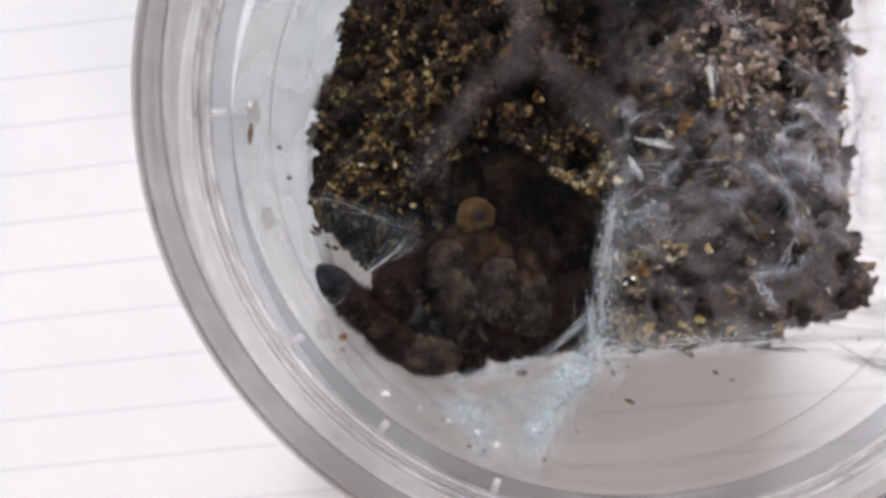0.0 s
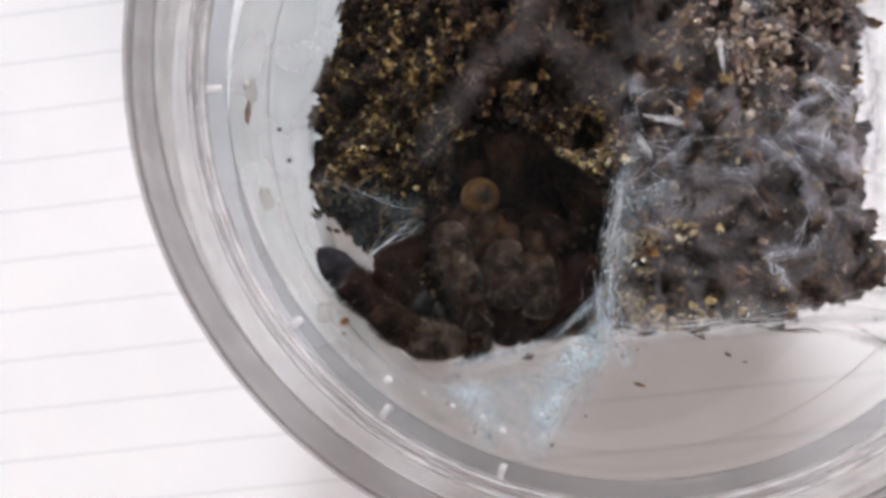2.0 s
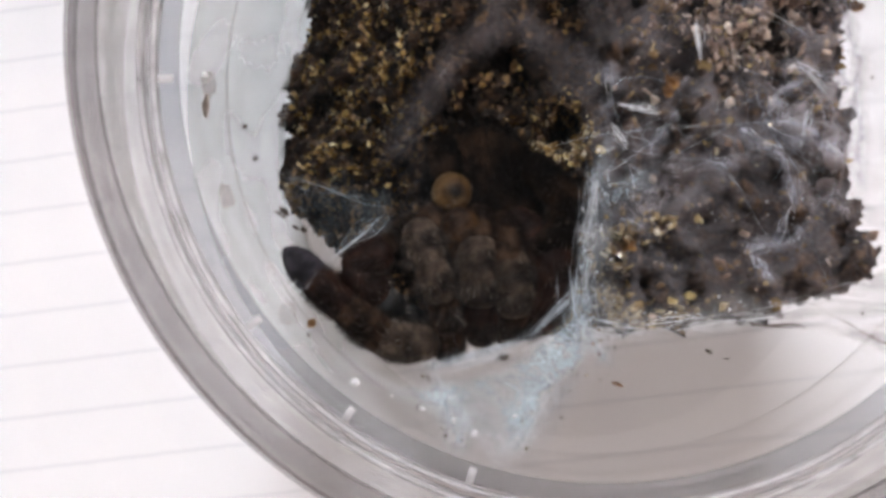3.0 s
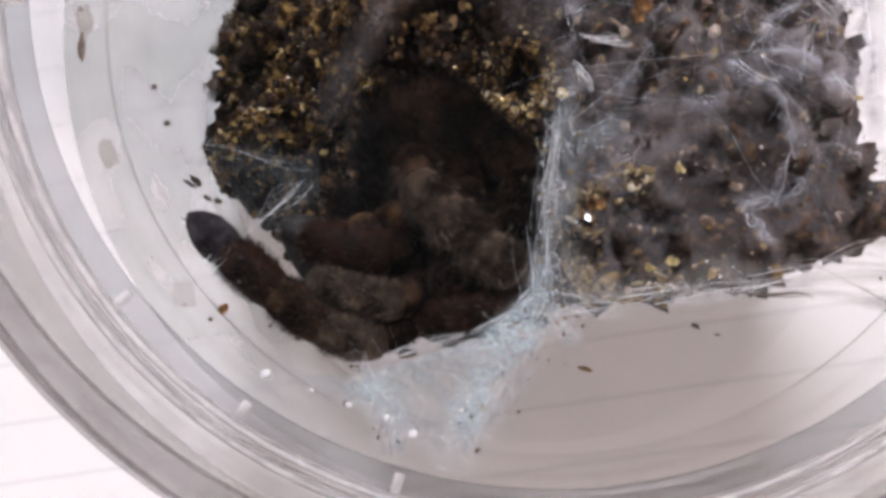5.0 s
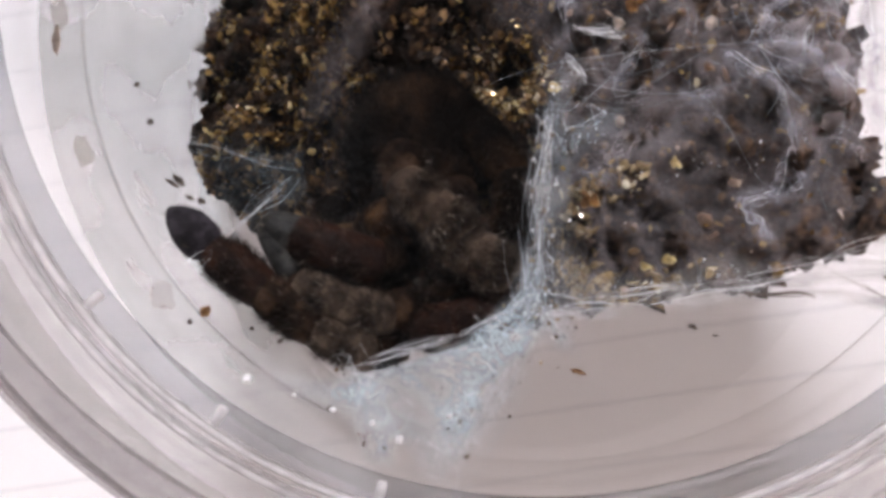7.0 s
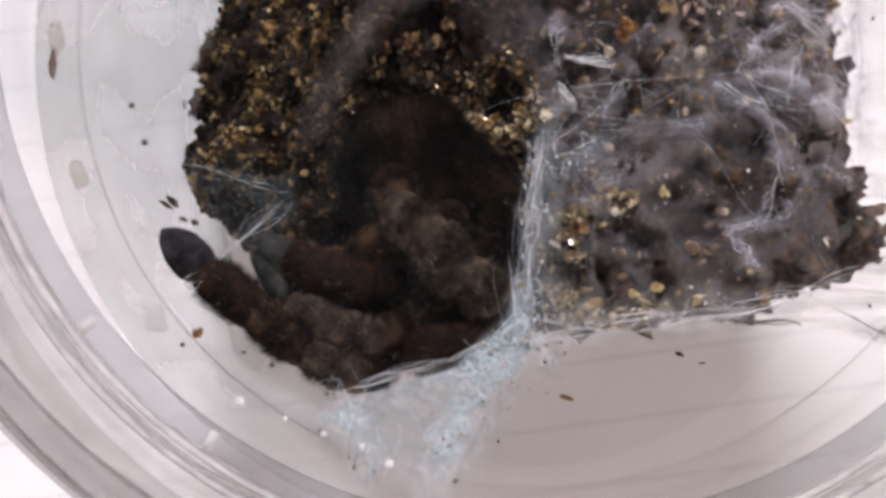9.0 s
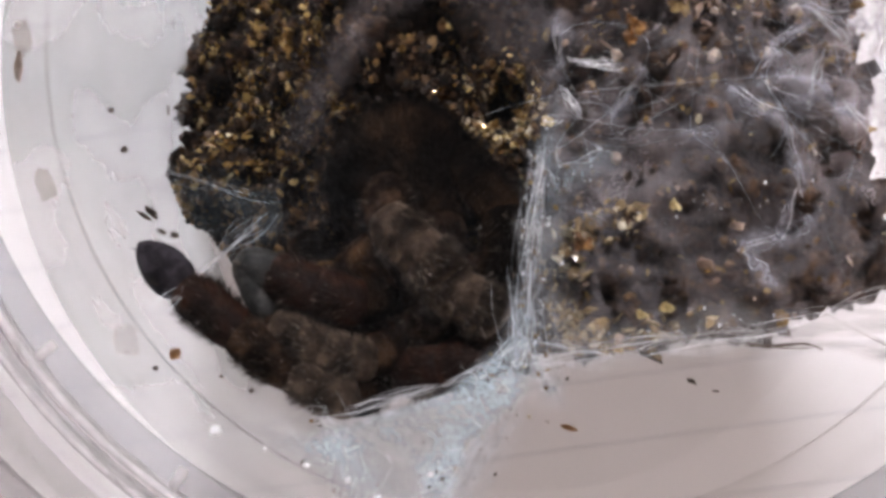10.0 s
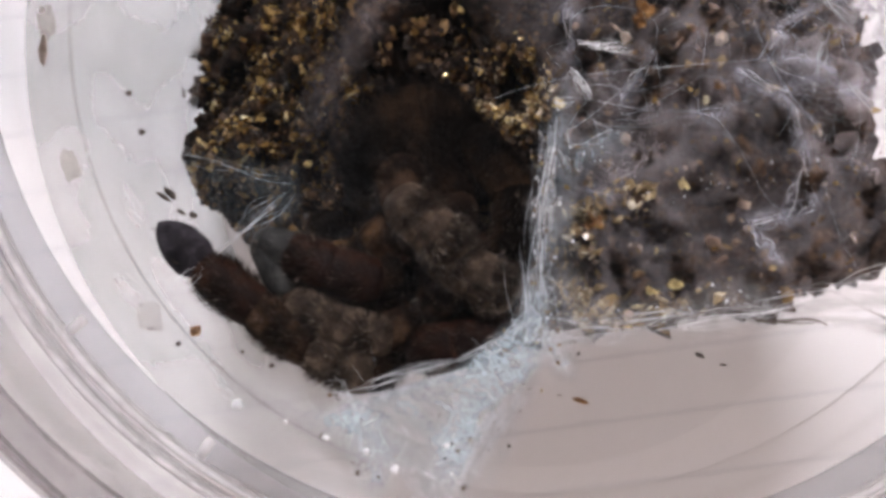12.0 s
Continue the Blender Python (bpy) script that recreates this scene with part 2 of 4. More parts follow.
BARE = surface("grey_bare_cuticle", [(0.3, (0.006, 0.006, 0.0058)), (0.52, (0.017, 0.017, 0.016)), (0.72, (0.05, 0.049, 0.046))], 420.0, 0.45, 1400.0, 0.0005, 0.9, 0.25)
FUR_RED = surface("reddish_cuticle", [(0.34, (0.003, 0.0012, 0.0009)), (0.52, (0.012, 0.0045, 0.0027)), (0.72, (0.038, 0.0145, 0.0075))], 300.0, 0.5, 1800.0, 0.0004, 0.9, 0.1)
PAD = surface("velvet_foot_pad", [(0.34, (0.006, 0.0048, 0.006)), (0.5, (0.016, 0.0135, 0.0165)), (0.68, (0.045, 0.04, 0.048))], 480.0, 0.6, 3000.0, 0.0004, 0.9, 0.1)
def tan_material():
    """Pale bare cuticle with one dark round spot near its far end."""
    m = surface("pale_tan_cuticle", [(0.3, (0.03, 0.014, 0.005)), (0.55, (0.075, 0.040, 0.013)), (0.75, (0.14, 0.085, 0.034))], 450.0, 0.55, 1500.0, 0.0003, 0.8, 0.15)
    nt = m.node_tree
    p = next(n for n in nt.nodes if n.type == "BSDF_PRINCIPLED")
    link = p.inputs["Base Color"].links[0]
    source = link.from_socket
    tc = nt.nodes.new("ShaderNodeTexCoord")
    d = nt.nodes.new("ShaderNodeVectorMath")
    d.operation = "DISTANCE"
    d.inputs[1].default_value = (0.0036, 0.0007, 0.0025)
    nt.links.new(tc.outputs["Object"], d.inputs[0])
    far = nt.nodes.new("ShaderNodeMath")
    far.operation, far.inputs[1].default_value = "MULTIPLY", 200.0
    nt.links.new(d.outputs["Value"], far.inputs[0])
    r = ramp(nt, far.outputs[0], [(0.1, (0.05, 0.05, 0.05)), (0.22, (0.45, 0.45, 0.45)), (0.42, (1, 1, 1))])
    mx = nt.nodes.new("ShaderNodeMix")
    mx.data_type, mx.blend_type = "RGBA", "MULTIPLY"
    mx.inputs["Factor"].default_value = 1.0
    nt.links.new(source, mx.inputs["A"])
    nt.links.new(r.outputs[0], mx.inputs["B"])
    nt.links.new(mx.outputs["Result"], p.inputs["Base Color"])
    return m


TAN = tan_material()
HAIR = island_surface("brown_hair", [(0.0, (0.003, 0.0018, 0.0012)), (0.6, (0.011, 0.0065, 0.004)), (0.88, (0.04, 0.027, 0.018)), (0.97, (0.14, 0.11, 0.085)), (1.0, (0.4, 0.35, 0.3))], 0.5, 0.2)
HAIR_PALE = island_surface("pale_tipped_hair", [(0.0, (0.006, 0.004, 0.003)), (0.55, (0.025, 0.017, 0.012)), (0.86, (0.075, 0.057, 0.043)), (0.97, (0.2, 0.16, 0.13)), (1.0, (0.45, 0.4, 0.35))], 0.5, 0.2)
HAIR_FRINGE = island_surface("pale_fringe_hair", [(0.0, (0.03, 0.022, 0.016)), (0.5, (0.12, 0.094, 0.073)), (1.0, (0.36, 0.3, 0.25))], 0.5, 0.2)
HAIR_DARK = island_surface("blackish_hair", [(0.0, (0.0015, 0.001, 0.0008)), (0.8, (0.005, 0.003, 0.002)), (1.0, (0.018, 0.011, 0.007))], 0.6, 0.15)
DROP = clear_plastic("dried_drop_film", (0.93, 0.91, 0.89), 0.06, (0.5, 0.46, 0.43), 0.15, 900.0)
DROP_FAINT = clear_plastic("faint_drop_film", (0.965, 0.955, 0.95), 0.03, (0.6, 0.58, 0.56), 0.1, 900.0)
AMBER = surface("amber_husk", [(0.3, (0.06, 0.025, 0.008)), (0.55, (0.22, 0.10, 0.025)), (0.75, (0.5, 0.32, 0.13))], 500.0, 0.35, 1800.0, 0.0006, 1.0)
YELLOW = surface("yellow_grain", [(0.3, (0.35, 0.24, 0.07)), (0.7, (0.7, 0.58, 0.3))], 700.0, 0.3, 2000.0, 0.0004, 0.8, 0.7)
STAIN = surface("dried_drop", [(0.3, (0.16, 0.12, 0.09)), (0.7, (0.35, 0.3, 0.26))], 900.0, 0.4)
BIT = surface("dark_debris", [(0.3, (0.02, 0.015, 0.012)), (0.7, (0.09, 0.07, 0.05))], 1500.0, 0.7)


# ---- mesh helpers ----
def part(name, bm, mat, parent=None, label="", smooth=True):
    me = bpy.data.meshes.new(name)
    bm.to_mesh(me)
    bm.free()
    if smooth:
        me.polygons.foreach_set("use_smooth", [True] * len(me.polygons))
    me.materials.append(mat)
    ob = new(name, me)
    if parent is not None:
        ob.parent = parent
    if label:
        ob["label"] = label
    return ob


def raw(name, verts, faces, mat, parent=None, label="", smooth=False):
    me = bpy.data.meshes.new(name)
    me.from_pydata(verts, [], faces)
    me.polygons.foreach_set("use_smooth", [smooth] * len(me.polygons))
    me.materials.append(mat)
    ob = new(name, me)
    if parent is not None:
        ob.parent = parent
    if label:
        ob["label"] = label
    return ob


def box(x0, y0, z0, x1, y1, z1, bevel=0.0):
    bm = bmesh.new()
    bmesh.ops.create_cube(bm, size=1)
    bmesh.ops.scale(bm, vec=(x1 - x0, y1 - y0, z1 - z0), verts=bm.verts)
    bmesh.ops.translate(bm, vec=((x0 + x1) / 2, (y0 + y1) / 2, (z0 + z1) / 2), verts=bm.verts)
    if bevel:
        bmesh.ops.bevel(bm, geom=bm.edges[:], offset=bevel, segments=2, affect="EDGES")
    return bm


def lathe(profile, steps=160, a0=0.0, a1=math.tau):
    """A closed profile of (radius, height) turned about z."""
    bm = bmesh.new()
    whole = abs(a1 - a0 - math.tau) < 1e-6
    rings = []
    for i in range(steps if whole else steps + 1):
        a = a0 + (a1 - a0) * i / steps
        rings.append([bm.verts.new((r * math.cos(a), r * math.sin(a), z)) for r, z in profile])
    n = len(profile)
    for i in range(len(rings) if whole else len(rings) - 1):
        p, q = rings[i], rings[(i + 1) % len(rings)]
        for k in range(n):
            j = (k + 1) % n
            loop = []
            for v in (p[k], q[k], q[j], p[j]):
                if v not in loop:
                    loop.append(v)
            bm.faces.new(loop)
    if not whole:
        bm.faces.new(rings[0])
        bm.faces.new(rings[-1][::-1])
    bmesh.ops.recalc_face_normals(bm, faces=bm.faces)
    return bm


def tube(points, radius, sides=5, taper=0.4):
    """verts and faces of a thin thread along points."""
    verts, faces = [], []
    n = len(points)
    for i, p in enumerate(points):
        d = (points[min(i + 1, n - 1)] - points[max(i - 1, 0)]).normalized()
        u = d.cross(Vector((0.13, 0.21, 0.97))).normalized()
        v = d.cross(u)
        r = radius * (taper + (1 - taper) * math.sin(math.pi * (0.1 + 0.8 * i / (n - 1))))
        for k in range(sides):
            a = math.tau * k / sides
            verts.append(p + r * (math.cos(a) * u + math.sin(a) * v))
    for i in range(n - 1):
        for k in range(sides):
            j = (k + 1) % sides
            faces.append((i * sides + k, i * sides + j, (i + 1) * sides + j, (i + 1) * sides + k))
    return verts, faces


def joined(pieces):
    verts, faces = [], []
    for v, f in pieces:
        o = len(verts)
        verts += v
        faces += [tuple(i + o for i in g) for g in f]
    return verts, faces


def mm(*p):
    return Vector(p) / 1000


# ---- room ----
def room():
    for name, b, mat in (
        ("floor", (-1.6, -1.6, -0.80, 2.0, 2.6, -0.75), FLOORING),
        ("wall_west", (-1.7, -1.6, -0.80, -1.6, 2.6, 1.75), WALL),
        ("wall_east", (2.0, -1.6, -0.80, 2.1, 2.6, 1.75), WALL),
        ("wall_south", (-1.7, -1.7, -0.80, 2.1, -1.6, 1.75), WALL),
        ("wall_north", (-1.7, 2.6, -0.80, 2.1, 2.7, 1.75), WALL),
        ("ceiling", (-1.7, -1.7, 1.75, 2.1, 2.7, 1.85), CEIL),
    ):
        tagged(part(name, box(*b), mat), "plain unseen surface of the room", "room", kind="structure")


room()


def desk():
    top = tagged(new("desk"), "brown wooden desk under the paper", "desk")
    top.location = (0, 0, -0.75)
    part("tabletop", box(-0.6, -0.35, 0.72, 0.7, 0.45, 0.7494, 0.004), WOOD, top)
    for x in (-0.55, 0.65):
        for y in (-0.3, 0.4):
            part("leg", box(x - 0.025, y - 0.025, 0.0, x + 0.025, y + 0.025, 0.72, 0.003), WOOD, top)


desk()


def paper():
    bm = bmesh.new()
    bmesh.ops.create_grid(bm, x_segments=60, y_segments=60, size=0.5)
    for v in bm.verts:
        v.co.x *= 0.30
        v.co.y *= 0.30
        v.co.z = 0.0002 * noise.noise(v.co * 18) + 0.0004
    ext = bmesh.ops.extrude_face_region(bm, geom=bm.faces[:])
    bmesh.ops.translate(bm, vec=(0, 0, -0.0003), verts=[g for g in ext["geom"] if isinstance(g, bmesh.types.BMVert)])
    bmesh.ops.recalc_face_normals(bm, faces=bm.faces)
    ob = tagged(part("paper_sheet", bm, PAPER), "white ruled notebook paper lying under the cup", "paper")
    ob.matrix_world = pose(-0.002, 0.0031, 0, 0, 0, 5.9)


paper()


def overhead_lamp(x, y, half, mat, label):
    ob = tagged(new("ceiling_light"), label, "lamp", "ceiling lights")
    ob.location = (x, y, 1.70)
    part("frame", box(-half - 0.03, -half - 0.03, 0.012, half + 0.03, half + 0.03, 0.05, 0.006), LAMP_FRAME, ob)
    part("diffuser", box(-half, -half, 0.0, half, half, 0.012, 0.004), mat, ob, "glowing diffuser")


overhead_lamp(0.0, 1.36, 0.14, LAMP, "large square white ceiling light panel, lit")
# Unseen fill panel, added opposite the main lamp.
overhead_lamp(1.05, -1.05, 0.12, FILL_WARM, "small square warm fill panel, added out of view, lit")


# ---- cup and lid ----
def cup():
    ob = tagged(new("plastic_cup"), "clear round plastic deli cup holding soil and a tarantula", "cup")
    ob.location = C
    part("base", lathe([(0.0, 0.0022), (0.0472, 0.0022), (0.0477, 0.0016), (0.0477, 0.0010), (0.0, 0.0010)]), BASE, ob, smooth=False)
    part("wall", lathe([(0.0478, 0.0008), (0.0486, 0.0012), (0.0494, 0.0900), (0.0497, 0.0936), (0.0493, 0.0936), (0.0489, 0.0900), (0.0481, 0.0022), (0.0478, 0.0018)]), CUP, ob)


cup()


def lid():
    ob = tagged(new("cup_lid"), "clear plastic lid with a recessed middle, pressed on the cup", "lid")
    ob.location = C
    part("panel", lathe([(0.0, 0.0728), (0.0423, 0.0728), (0.0425, 0.0731), (0.0425, 0.0720), (0.0, 0.0720)]), PANEL, ob, smooth=False)
    part("recess_wall", lathe([(0.0426, 0.0722), (0.0426, 0.0730), (0.0434, 0.0884), (0.0437, 0.0884), (0.0430, 0.0722)]), RECESS, ob)
    part("ledge", lathe([(0.0435, 0.0886), (0.0437, 0.0891), (0.0456, 0.0889), (0.0456, 0.0884)]), LEDGE, ob)
    part("inner_ridge", lathe([(0.0457, 0.0884), (0.0457, 0.0902), (0.0459, 0.0907), (0.0462, 0.0902), (0.0462, 0.0884)]), RIDGE, ob)
    part("groove", lathe([(0.0463, 0.0886), (0.0463, 0.0893), (0.0467, 0.0893), (0.0467, 0.0886)]), GROOVE, ob)
    part("outer_ridge", lathe([(0.0468, 0.0886), (0.0468, 0.0912), (0.0469, 0.0918), (0.0473, 0.0912), (0.0473, 0.0886)]), RIDGE, ob)
    part("rim_inner_wall", lathe([(0.0474, 0.0888), (0.0473, 0.1022), (0.0476, 0.1022), (0.0477, 0.0888)]), CHANNEL, ob)
    part("rim", lathe([(0.0472, 0.1024), (0.0472, 0.1036), (0.0476, 0.1042), (0.0490, 0.1040), (0.0503, 0.1028), (0.0509, 0.1008), (0.0510, 0.0985), (0.0507, 0.0985), (0.0506, 0.1006), (0.0501, 0.1023), (0.0489, 0.1034), (0.0477, 0.1034), (0.0475, 0.1024)]), RIM, ob)
    part("skirt", lathe([(0.0508, 0.0845), (0.0508, 0.0983), (0.0511, 0.0983), (0.0511, 0.0845)]), CHANNEL, ob)
    for degrees in (182.0, 217.0, 234.3, 252.0):
        a = math.radians(degrees)
        b = box(0.0439, -0.0004, 0.0892, 0.0456, 0.0004, 0.0896, 0.0001)
        bmesh.ops.rotate(b, verts=b.verts, cent=(0, 0, 0), matrix=Matrix.Rotation(a, 3, "Z"))
        part("rib", b, RIB, ob)


lid()


# ---- soil ----
def lerp_table(x, table):
    for (x0, y0), (x1, y1) in zip(table, table[1:]):
        if x <= x1:
            return y0 + (y1 - y0) * min(1, max(0, (x - x0) / (x1 - x0)))
    return table[-1][1]


def spot(x, y, cx, cy, rx, ry):
    return math.exp(-((x - cx) / rx) ** 2 - ((y - cy) / ry) ** 2)


RAMP = [(-38, 5), (-30, 16), (-18, 34), (-8, 44), (4, 46), (10, 50), (17, 57), (24, 61), (45, 60)]
FRONT = [(-40, 20), (-34, 15), (-28, 8.6), (-25, 5.4), (-20, 1.6), (-14, -4), (-4, -7), (6, -4.6), (12, -5), (20, -4.8), (30, -3.4), (38, -1.2), (46, 1.2)]


def soil_height(x, y):
    """Top of the soil in mm at x, y in mm."""
    h = lerp_table(x, RAMP)
    if y > 20:
        h += 0.12 * (y - 20) * (1 if x < 8 else 0.1)
    h += 18 * spot(x, y, -31, 18.5, 6, 6)
    v = Vector((x, y, 0))
    h += 3.0 * noise.noise(v * 0.13) + 3.0 * noise.noise(v * 0.3 + Vector((7, 3, 1))) - 3.5 * abs(noise.noise(v * 0.42 + Vector((3, 2, 6)))) + 0.9 * noise.noise(v * 0.9 + Vector((1, 9, 4)))
    h -= 6 * spot(x, y, 8.5, 21, 2.2, 2.2) + 7 * spot(x, y, -16.4, 39, 2.6, 2.6) + 5 * spot(x, y, -12, 29, 2.5, 2) + 8 * spot(x, y, 16, 43, 7, 3)
    h -= 7 * spot(x, y, -11, 0, 6, 6) + 5 * spot(x, y, 22.5, 26.5, 2.5, 2) + 4 * spot(x, y, 34.5, 30, 1, 4) + 3 * spot(x, y, 36, 6, 6, 3)
    return h


def in_soil(x, y):
    v = Vector((x, y, 3))
    wob = 1.6 * noise.noise(v * 0.2) + 1.0 * noise.noise(v * 0.6) + 0.5 * noise.noise(v * 1.7)
    if math.hypot(x - 11.0, y - 23.6) > 47.5 + 0.2 * wob:
        return False
    return y > lerp_table(x, FRONT) + wob * (1 if x < 10 else 0.5) and x < 44.6 - 0.11 * max(0, y - 5) + wob


def soil():
    step, verts, index, faces = 0.6, [], {}, []
    nx, ny = int(90 / step), int(92 / step)

    def vert(i, j):
        if (i, j) not in index:
            x, y = -40 + i * step, -12 + j * step
            index[i, j] = len(verts)
            verts.append(mm(x, y, soil_height(x, y)))
        return index[i, j]

    inside = {}
    for i in range(nx):
        for j in range(ny):
            inside[i, j] = in_soil(-40 + (i + 0.5) * step, -12 + (j + 0.5) * step)
    for (i, j), ok in inside.items():
        if ok:
            faces.append((vert(i, j), vert(i + 1, j), vert(i + 1, j + 1), vert(i, j + 1)))
    low = {}

    def bottom(k):
        chain = low.get(k)
        if chain is None:
            p = verts[k]
            chain = [k]
            for s in range(1, 9):
                z = p.z + (0.0024 - p.z) * s / 8
                w = 0.0009 * noise.noise(Vector((p.x * 400, p.y * 400, z * 500)))
                inward = (Vector((0.012, 0.026, 0)) - Vector((p.x, p.y, 0))).normalized()
                chain.append(len(verts))
                verts.append(Vector((p.x, p.y, z)) + inward * (w + 0.0009 * s * 0.6))
            low[k] = chain
        return chain

    for (i, j), ok in inside.items():
        if not ok:
            continue
        for di, dj, a, b in ((-1, 0, (i, j + 1), (i, j)), (1, 0, (i + 1, j), (i + 1, j + 1)), (0, -1, (i, j), (i + 1, j)), (0, 1, (i + 1, j + 1), (i, j + 1))):
            if not inside.get((i + di, j + dj), False):
                p, q = bottom(vert(*a)), bottom(vert(*b))
                for s in range(8):
                    faces.append((p[s], p[s + 1], q[s + 1], q[s]))
    ob = raw("soil", verts, faces, SOIL, smooth=True)
    return tagged(ob, "dark brown damp soil mound mixed with golden vermiculite", "soil", kind="stuff")


SOIL_BODY = soil()


def ico(level):
    bm = bmesh.new()
    bmesh.ops.create_icosphere(bm, subdivisions=level, radius=1)
    bm.verts.ensure_lookup_table()
    out = [v.co.copy() for v in bm.verts], [tuple(v.index for v in f.verts) for f in bm.faces]
    bm.free()
    return out


ICO = {1: ico(1), 2: ico(2), 3: ico(3)}


def lump(rng, centre, size, flat, level=1):
    """A small uneven grain."""
    q = Euler((rng.uniform(0, 6.3), rng.uniform(0, 6.3), rng.uniform(0, 6.3))).to_matrix()
    s = Vector((size * rng.uniform(0.6, 1.3), size * rng.uniform(0.5, 1.0), size * flat * rng.uniform(0.6, 1.3)))
    o = Vector((rng.uniform(0, 99), rng.uniform(0, 99), rng.uniform(0, 99)))
    verts = []
    for c in ICO[level][0]:
        w = 1 + (0.95 if level == 1 else 0.7) * noise.noise(c * 1.4 + o)
        if level > 1:
            w += 0.6 * noise.noise(c * 2.6 + o) - 0.9 * abs(noise.noise(c * 3.9 + o)) + 0.15
        verts.append(centre + q @ Vector((c.x * s.x * w, c.y * s.y * w, c.z * s.z * w)))
    return verts, ICO[level][1]


def scatter(name, count, sizes, flat, mat, seed, lift, label, keep=lambda x, y: True, level=1, smooth=True, rise=0.0):
    rng = random.Random(seed)
    out = []
    while len(out) < count:
        x, y = rng.uniform(-39, 47), rng.uniform(-9, 60)
        if in_soil(x, y) and keep(x, y):
            size = sizes[0] + (sizes[1] - sizes[0]) * rng.random() ** 2.5
            out.append(lump(rng, mm(x, y, soil_height(x, y) + lift * size + rise * rng.random()), size / 1000, flat, level))
    return tagged(raw(name, *joined(out), mat, smooth=smooth), label, "soil", kind="stuff")


def gold(x, y):
    """How thick the golden flakes lie."""
    g = 0.10
    if x < -6 and y > 13:
        g += 0.9 * min(1, (-6 - x) / 8) * min(1, (y - 13) / 5)
    g += 1.2 * math.exp(-(math.hypot(x - 8.5, y - 21) - 3.2) ** 2 / 1.5)
    g += 0.9 * math.exp(-((x - 14) / 4) ** 2 - ((y - 2) / 3) ** 2)
    g += 0.8 * math.exp(-((x - 33) / 10) ** 2 - ((y - 34) / 9) ** 2) + 0.5 * math.exp(-((x - 22) / 12) ** 2 - ((y + 3) / 3) ** 2)
    if x < -9 and y < 15:
        g *= 0.12
    v = Vector((x, y, 8))
    return g * max(0.06, 0.45 + 1.5 * noise.noise(v * 0.32) + 0.9 * noise.noise(v * 0.9))


DICE = random.Random(77)
scatter("soil_clods", 1400, (0.8, 2.4), 0.8, CLOD, 2, 0.05, "dark lumps of soil on the mound", level=2)
scatter("soil_chunks", 380, (1.3, 3.0), 0.8, CHUNK, 12, -0.1, "large dark chunks of soil on the mound", lambda x, y: x > 13 or y > 30, 3)
scatter("soil_crumbs", 14000, (0.14, 0.75), 0.8, GRAIN, 3, 0.25, "loose brown soil crumbs on the mound", lambda x, y: x < 12 or noise.noise(Vector((x, y, 30)) * 2.0) > 0.25, smooth=False, rise=1.3)
scatter("vermiculite_flakes", 8500, (0.1, 0.8), 0.3, FLAKE, 6, 0.55, "glittering golden vermiculite flakes in the soil", lambda x, y: DICE.random() < gold(x, y), smooth=False, rise=1.5)
scatter("golden_shards", 800, (0.35, 1.25), 0.3, FLAKE, 19, 0.6, "larger golden shards of vermiculite in the soil", lambda x, y: DICE.random() < 1.2 * spot(x, y, 14.5, 3, 3, 5) + 1.4 * spot(x, y, 34, 36, 9, 9) + 0.5 * spot(x, y, 20, -3, 9, 2) + 1.1 * spot(x, y, -22, 30, 9, 13) * (0.5 + noise.noise(Vector((x, y, 2)) * 0.3)), 2, False)
scatter("pale_chips", 1200, (0.25, 1.0), 0.28, CHIP, 6, 1.6, "pale pinkish chips of bark in the soil", lambda x, y: x > 12 and DICE.random() < 0.012 + 1.3 * math.exp(-((x - 34) / 8) ** 2 - ((y - 34) / 7) ** 2), smooth=False, rise=2.6)


# ---- tarantula ----
def seg_pose(a, b, top=Vector((0, 0, 1))):
    """A pose at a whose x axis points to b and whose z axis is as near to top as can be."""
    x = (b - a).normalized()
    y = top.cross(x).normalized()
    z = x.cross(y)
    m = Matrix((x, y, z)).transposed().to_4x4()
    m.translation = a
    return m


